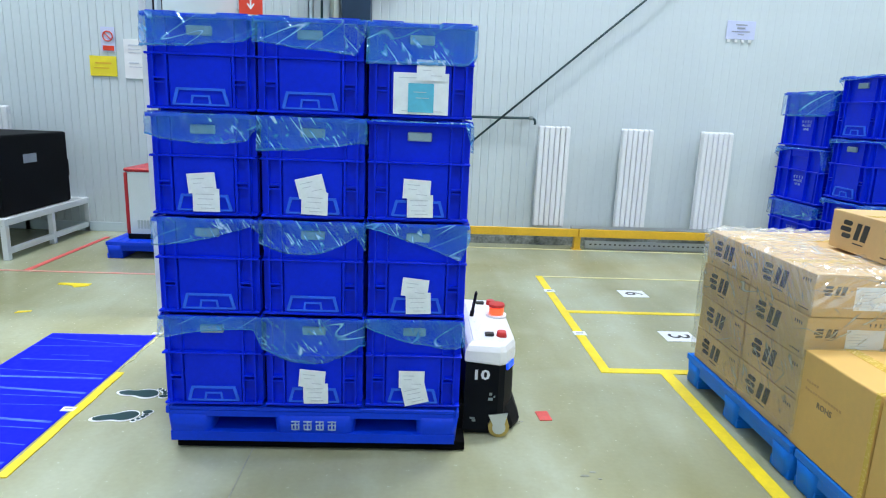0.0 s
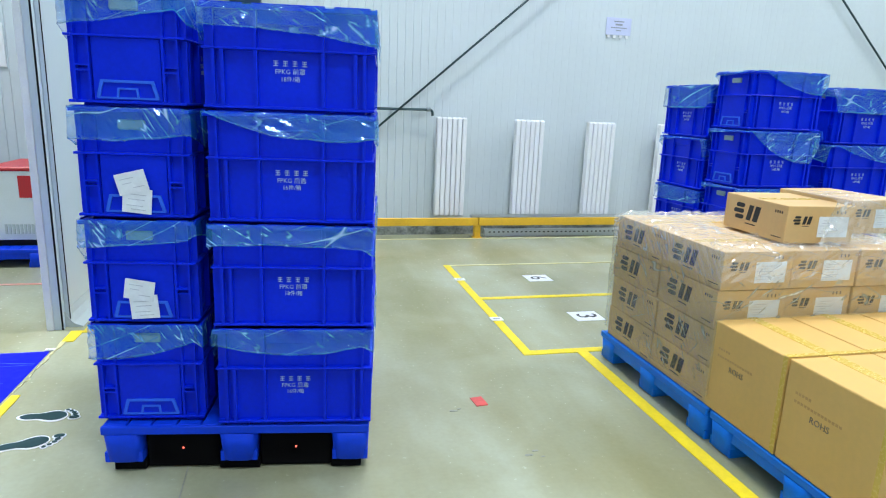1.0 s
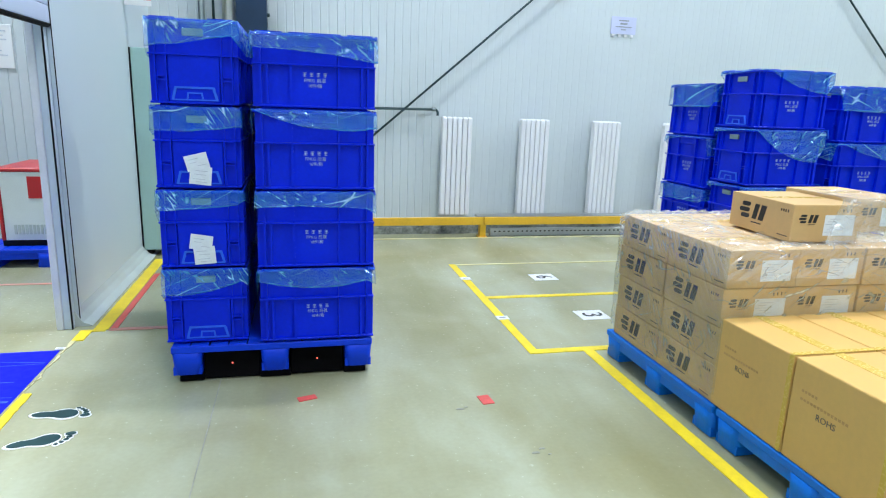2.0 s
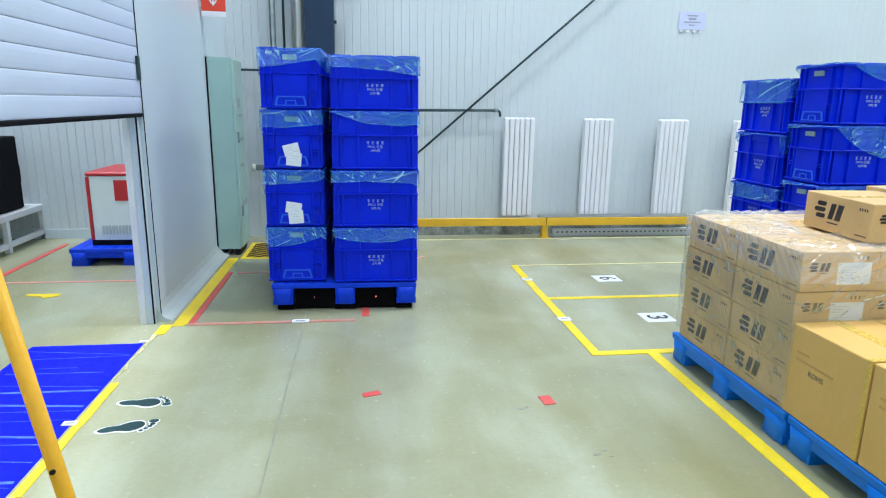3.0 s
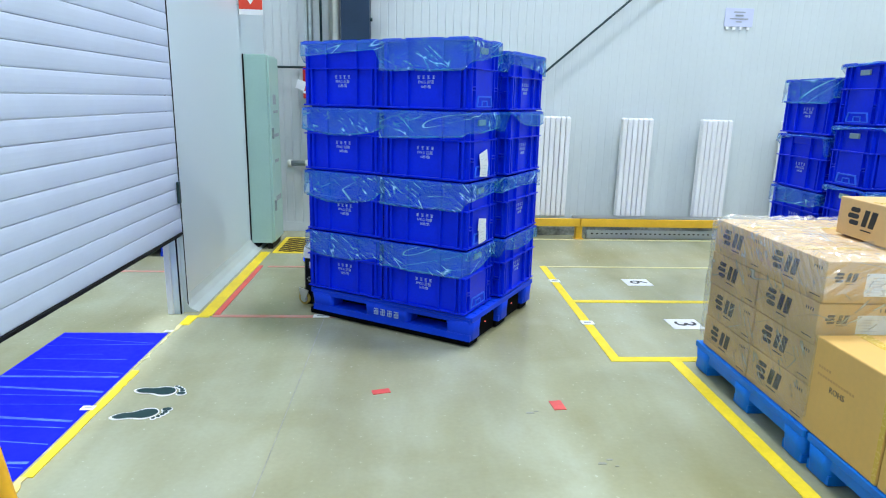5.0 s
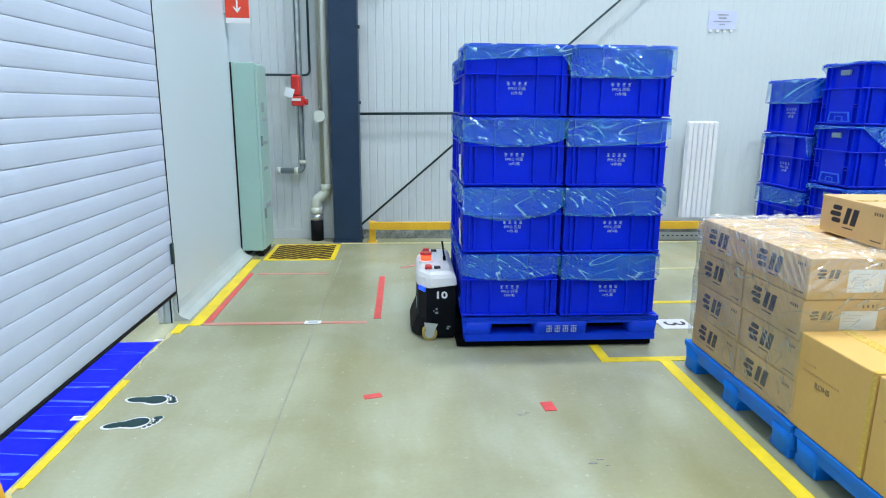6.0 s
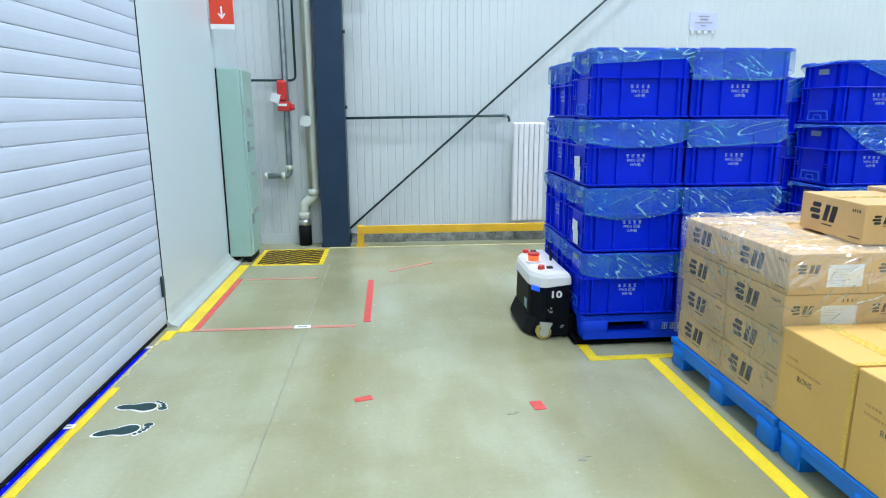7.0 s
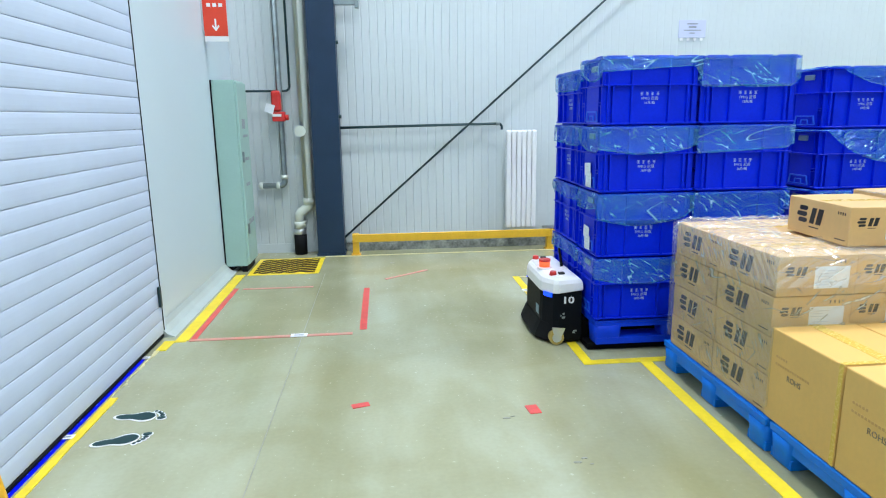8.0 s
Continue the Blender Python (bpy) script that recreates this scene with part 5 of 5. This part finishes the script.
    tube(bm, [(X1 - 0.062, 0.05, 0.449), (X1 - 0.062, 0.05, 0.485)], 0.036, 18)
    part("beacon", bm, M_REDGLOW, r, "lit red and yellow warning beacon")
    bm = bmesh.new()
    tube(bm, [(X1 - 0.062, 0.05, 0.4855), (X1 - 0.062, 0.05, 0.500)], 0.039, 18)
    part("beacon_cap", bm, M_REDVALVE, r, "dark red cap")
    for s, c in ((-1, 0.0), (1, 0.0)):
        bm = bmesh.new()
        tube(bm, [(X0 + 0.165, s * 0.235, 0.434), (X0 + 0.165, s * 0.235, 0.460)], [0.024, 0.020], 14)
        part("stop_button", bm, M_REDVALVE, r, "red stop button")
        part("switch", boxes((X0 + 0.09, X0 + 0.13, s * 0.235 - 0.015, s * 0.235 + 0.015, 0.438, 0.452), bevel=0.003), M_INK, r, "black key switch")
    bm = bmesh.new()
    box(bm, -0.006, 0.006, -0.014, 0.014, 0.03, 0.128, 0.004)
    tube(bm, [(0, 0, 0), (0, 0, 0.03)], 0.010, 10)
    part("antenna", bm, M_RUBBER, r, "black paddle antenna", pose(X0 + 0.05, 0.03, 0.440, 6, 8, 0))
    part("tag_plate", boxes((X1 - 0.001, X1 + 0.002, 0.09, 0.16, 0.15, 0.21)), M_HANDLE, r, "small green plate")
    part("lift_plate", boxes((-0.57, 0.632, -0.47, -0.353, 0.006, 0.044), (-0.57, 0.632, 0.353, 0.47, 0.006, 0.044), (-0.57, 0.632, -0.077, 0.077, 0.006, 0.044), bevel=0.002), M_FORK, r, "flat black lifting platform")
    for y in (-0.215, 0.215):
        part("lift_fork", boxes((-0.555, 0.632, y - 0.137, y + 0.137, 0.006, 0.160), bevel=0.006), M_FORK, r, "black lifting arm in the pallet opening")
        bm = bmesh.new()
        tube(bm, [(-0.5555, y, 0.088), (-0.559, y, 0.088)], 0.0035, 10)
        part("sensor_light", bm, M_LEDGLOW, r, "tiny red sensor light")
    for x in (-0.45, 0.25):
        for y in (-0.415, 0.415, 0.0):
            bm = bmesh.new()
            tube(bm, [(x, y - 0.03, 0.02), (x, y + 0.03, 0.02)], 0.0195, 12)
            part("load_wheel", bm, M_RUBBER, r)
    return r


LOAD.append((robot(), Matrix.Identity(4)))


# ---- room beyond the doorway ----
tape("red_line", M_REDWORN, "thin red tape line on the side room's floor", (-3.6, -1.56, 5.17, 5.205), z=0.003)
tape("red_line", M_REDTAPE, "red tape line on the side room's floor", (-3.00, -2.95, 5.207, 6.58))
bm = bmesh.new()
prism(bm, [(-2.52, 4.86), (-2.28, 4.86), (-2.28, 4.80), (-2.36, 4.75), (-2.40, 4.80), (-2.52, 4.82)], 0, 0.004)
tagged(part("yellow_mark", bm, M_YELTAPE), "yellow tape scrap on the floor", "floor marking", kind="structure")
bm = bmesh.new()
prism(bm, [(-2.42, 4.17), (-2.34, 4.19), (-2.34, 4.17), (-2.42, 4.13)], 0, 0.004)
tagged(part("yellow_mark", bm, M_YELTAPE), "yellow tape scrap on the floor", "floor marking", kind="structure")
pallet(pose(-2.06, 6.28, 0, 0, 0, 90), M_PALLET, "blue plastic pallet under a red and white machine")


def machine():
    m = holder("machine", "white sheet metal machine with a dark red frame on a pallet", "machine", m=pose(-2.02, 6.17, PALLET_Z))
    X, Y, H = 0.40, 0.36, 0.65
    part("casing", boxes((-X + 0.03, X - 0.03, -Y + 0.006, Y, 0.05, H - 0.035), (-X + 0.004, X - 0.004, -Y + 0.041, Y - 0.004, 0.051, H - 0.036), bevel=0.004), M_MACHW, m)
    part("base", boxes((-X, X, -Y + 0.02, Y, 0, 0.0495)), M_RUBBER, m, "black base")
    for s in (-1, 1):
        part("frame_post", boxes((min(s * X, s * (X - 0.029)), max(s * X, s * (X - 0.029)), -Y, -Y + 0.04, 0.05, H - 0.04), bevel=0.006), M_MACHR, m, "dark red side frame")
    part("frame_top", boxes((-X, X, -Y, Y, H - 0.0345, H), bevel=0.010), M_MACHR, m, "dark red top frame")
    part("emblem_panel", boxes((-0.17, 0.16, -Y + 0.002, -Y + 0.0055, 0.40, 0.58)), M_MACHR, m, "red printed panel")
    bm = bmesh.new()
    for i in range(16):
        box(bm, -X + 0.10 + i * 0.028, -X + 0.118 + i * 0.028, -Y + 0.001, -Y + 0.0055, 0.10, 0.18)
    part("vent", bm, M_COVE, m, "grey-blue vent slots")


machine()


def case_on_frame():
    f = holder("steel_stand", "white painted steel stand with open sides", "stand", m=pose(-3.30, 5.50, 0))
    for x in (-1.3, -0.68, -0.05):
        for y in (0.0, 0.70, 1.38):
            part("leg", boxes((x, x + 0.05, y, y + 0.05, 0, 0.30), bevel=0.003), M_FRAMEW, f)
    for y in (0.0, 1.38):
        part("cross_bar", boxes((-1.3, 0.0, y, y + 0.05, 0.301, 0.36), bevel=0.003), M_FRAMEW, f)
    for x in (-1.3, -0.05):
        part("side_bar", boxes((x, x + 0.05, 0.052, 1.378, 0.301, 0.36), bevel=0.003), M_FRAMEW, f)
        part("lower_bar", boxes((x + 0.005, x + 0.045, 0.052, 1.378, 0.05, 0.10), bevel=0.003), M_FRAMEW, f)
    part("top_plate", boxes((-1.25, -0.052, 0.052, 1.378, 0.335, 0.358)), M_FRAMEW, f)
    c = holder("equipment_case", "black plastic equipment case with dark latches on a steel stand", "case", m=pose(-3.36, 5.58, 0.362))
    bm = bmesh.new()
    box(bm, -1.15, 0.0, 0, 1.1, 0, 0.70, 0.02, 2)
    part("shell", bm, M_CASE, c)
    part("latch", boxes((-0.10, -0.02, 1.10, 1.14, 0.25, 0.42), bevel=0.004), M_RUBBER, c)
    part("plate", boxes((0.0005, 0.004, 0.36, 0.56, 0.44, 0.52)), M_GREYINK, c, "small grey plate")
    bm = bmesh.new()
    tube(bm, [(-0.5, 0.05, 0.69), (-0.45, 0.05, 0.73), (-0.32, 0.05, 0.74), (-0.26, 0.05, 0.69)], 0.012, 8)
    part("handle", bm, M_RUBBER, c)


case_on_frame()
wall_notice(-3.17, -2.90, 1.625, 1.825, "warning_sign", "yellow warning sheet on the ribbed wall", M_YELSIGN, [(0.2, 0.8, 0.65, 0.08), (0.15, 0.7, 0.4, 0.05)], ink=M_YELRAIL)
ns = wall_notice(-3.04, -2.90, 1.87, 2.11, "no_smoking_sign", "white no-smoking sign with a red lower band", M_LILAC, [(0.1, 0.9, 0.14, 0.2)], ink=M_REDSIGN)
bm = bmesh.new()
tube(bm, arc((-2.97, WN - 0.016, 2.02), (1, 0, 0), (0, 0, 1), 0.048, 0, 360, 24), 0.006, 6, False)
tube(bm, [(-3.004, WN - 0.016, 2.054), (-2.936, WN - 0.016, 1.986)], 0.006, 6)
part("ring", bm, M_REDSIGN, ns, "barred ring")
wall_notice(-2.82, -2.58, 1.61, 2.00, "paper_notice", "white printed notice sheets on the ribbed wall", M_WHITE, [(0.2, 0.8, 0.85, 0.03), (0.2, 0.7, 0.75, 0.02), (0.2, 0.8, 0.66, 0.02), (0.2, 0.6, 0.4, 0.03), (0.2, 0.8, 0.3, 0.02)], ink=M_SLIPINK)


# ---- yellow stand near the doorway ----
def yellow_stand():
    s = holder("step_stand", "yellow tubular steel step stand", "stand")
    y0, y1 = 0.93, 0.42
    for y in (y0, y1):
        for a, b in (((-0.352, y, 0.0), (-0.590, y, 1.48)), ((-0.64, y, 0.0), (-0.615, y, 1.48))):
            bm = bmesh.new()
            tube(bm, [a, b], 0.0120, 12)
            part("leg", bm, M_STANDY, s)
    bm = bmesh.new()
    tube(bm, [(-0.603, y0, 1.48), (-0.603, y1, 1.48)], 0.0165, 12)
    part("top_bar", bm, M_STANDY, s)
    part("step", boxes((-0.86, -0.605, y1 - 0.02, y0 - 0.04, 0.775, 0.815), bevel=0.008), M_STANDY, s, "yellow step plate")
    bm = bmesh.new()
    tube(bm, [(-0.496, y0 - 0.0155, 0.90), (-0.496, y0 + 0.0155, 0.90)], 0.004, 8)
    part("bolt", bm, M_RUBBER, s)
    for y in (y0, y1):
        bm = bmesh.new()
        tube(bm, [(-0.84, y - 0.07, 0.0), (-0.84, y - 0.07, 0.775)], 0.0165, 12)
        part("leg", bm, M_STANDY, s)


yellow_stand()


# ---- ceiling lights ----
def ceiling_light(x, y, watts):
    c = holder("ceiling_light", "long white LED hall light under the roof", "ceiling light", "hall lights", pose(x, y, CEILING - 0.25))
    part("housing", boxes((-1.12, 1.12, -0.27, 0.27, 0.03, 0.10), (-0.5, -0.48, -0.01, 0.01, 0.10, 0.249), (0.48, 0.5, -0.01, 0.01, 0.10, 0.249), bevel=0.004), M_FRAMEW, c)
    part("diffuser", boxes((-1.1, 1.1, -0.25, 0.25, 0.012, 0.029)), M_LAMPGLOW, c)
    la = bpy.data.lights.new("hall_lamp", "AREA")
    la.shape, la.size, la.size_y, la.energy, la.color = "RECTANGLE", 2.2, 0.5, watts, (0.885, 0.93, 1.0)
    lo = new("hall_lamp", la)
    lo.matrix_basis = pose(x, y, CEILING - 0.27)


for row in LAMPS:
    ceiling_light(*row)


# ---- what moves ----
ROUTE = [  # seconds, x, y, turn of the load
    (0.0, -0.180, 2.965, 0), (0.2, -0.178, 2.950, 6), (0.4, -0.165, 2.938, 20), (0.6, -0.160, 2.940, 44), (0.8, -0.170, 2.95, 68),
    (1.0, -0.160, 2.98, 82), (1.2, -0.150, 3.02, 88), (1.5, -0.155, 3.24, 89.5), (2.0, -0.165, 3.82, 90), (2.5, -0.172, 4.39, 89.5),
    (3.0, -0.155, 4.90, 88.5), (3.5, -0.170, 5.08, 89), (3.8, -0.170, 5.06, 91), (4.0, -0.165, 5.00, 95), (4.2, -0.140, 4.85, 103), (4.5, -0.050, 4.56, 115.5),
    (4.7, 0.046, 4.425, 128), (5.0, 0.24, 4.25, 149), (5.3, 0.48, 4.14, 168), (5.6, 0.72, 4.10, 178.5), (5.8, 0.89, 4.095, 180), (6.0, 1.105, 4.088, 180),
    (6.5, 1.472, 4.072, 180), (7.0, 1.90, 4.072, 180), (7.3, 1.995, 4.07, 180), (7.5, 2.012, 4.06, 180), (8.0, 2.012, 4.05, 180)]
CURTAIN = [(0.0, 2.58), (0.5, 2.39), (1.0, 2.19), (2.5, 1.55), (3.0, 1.322), (3.5, 1.103), (4.0, 0.90), (4.5, 0.708), (6.0, 0.182), (6.3, 0.085), (6.6, 0.012), (6.8, 0.0045), (8.0, 0.0045)]


def smooth_at(table, t):
    """Values at t of a table of (seconds, values...), by a monotone-ish cubic."""
    ts = [r[0] for r in table]
    i = max(0, min(len(ts) - 2, sum(1 for q in ts if q <= t) - 1))
    h = ts[i + 1] - ts[i]
    u = (t - ts[i]) / h
    out = []
    for k in range(1, len(table[0])):
        def slope(j):
            if j <= 0 or j >= len(ts) - 1:
                return 0.0
            a = (table[j][k] - table[j - 1][k]) / (ts[j] - ts[j - 1])
            b = (table[j + 1][k] - table[j][k]) / (ts[j + 1] - ts[j])
            return 0.0 if a * b <= 0 else 2 * a * b / (a + b)
        p0, p1, m0, m1 = table[i][k], table[i + 1][k], slope(i) * h, slope(i + 1) * h
        out.append((2 * u**3 - 3 * u**2 + 1) * p0 + (u**3 - 2 * u**2 + u) * m0 + (-2 * u**3 + 3 * u**2) * p1 + (u**3 - u**2) * m1)
    return out


def motions():
    times = [i / 10 for i in range(81)]
    route = []
    for t in times:
        x, y, a = smooth_at(ROUTE, t)
        route.append((t, pose(x, y, 0, 0, 0, a)))
    for thing, local in LOAD:
        walk(thing, [(t, m @ local) for t, m in route])
    walk(SHUTTER, [(t, pose(WW + 0.0135, 0, smooth_at(CURTAIN, t)[0])) for t in times])


motions()
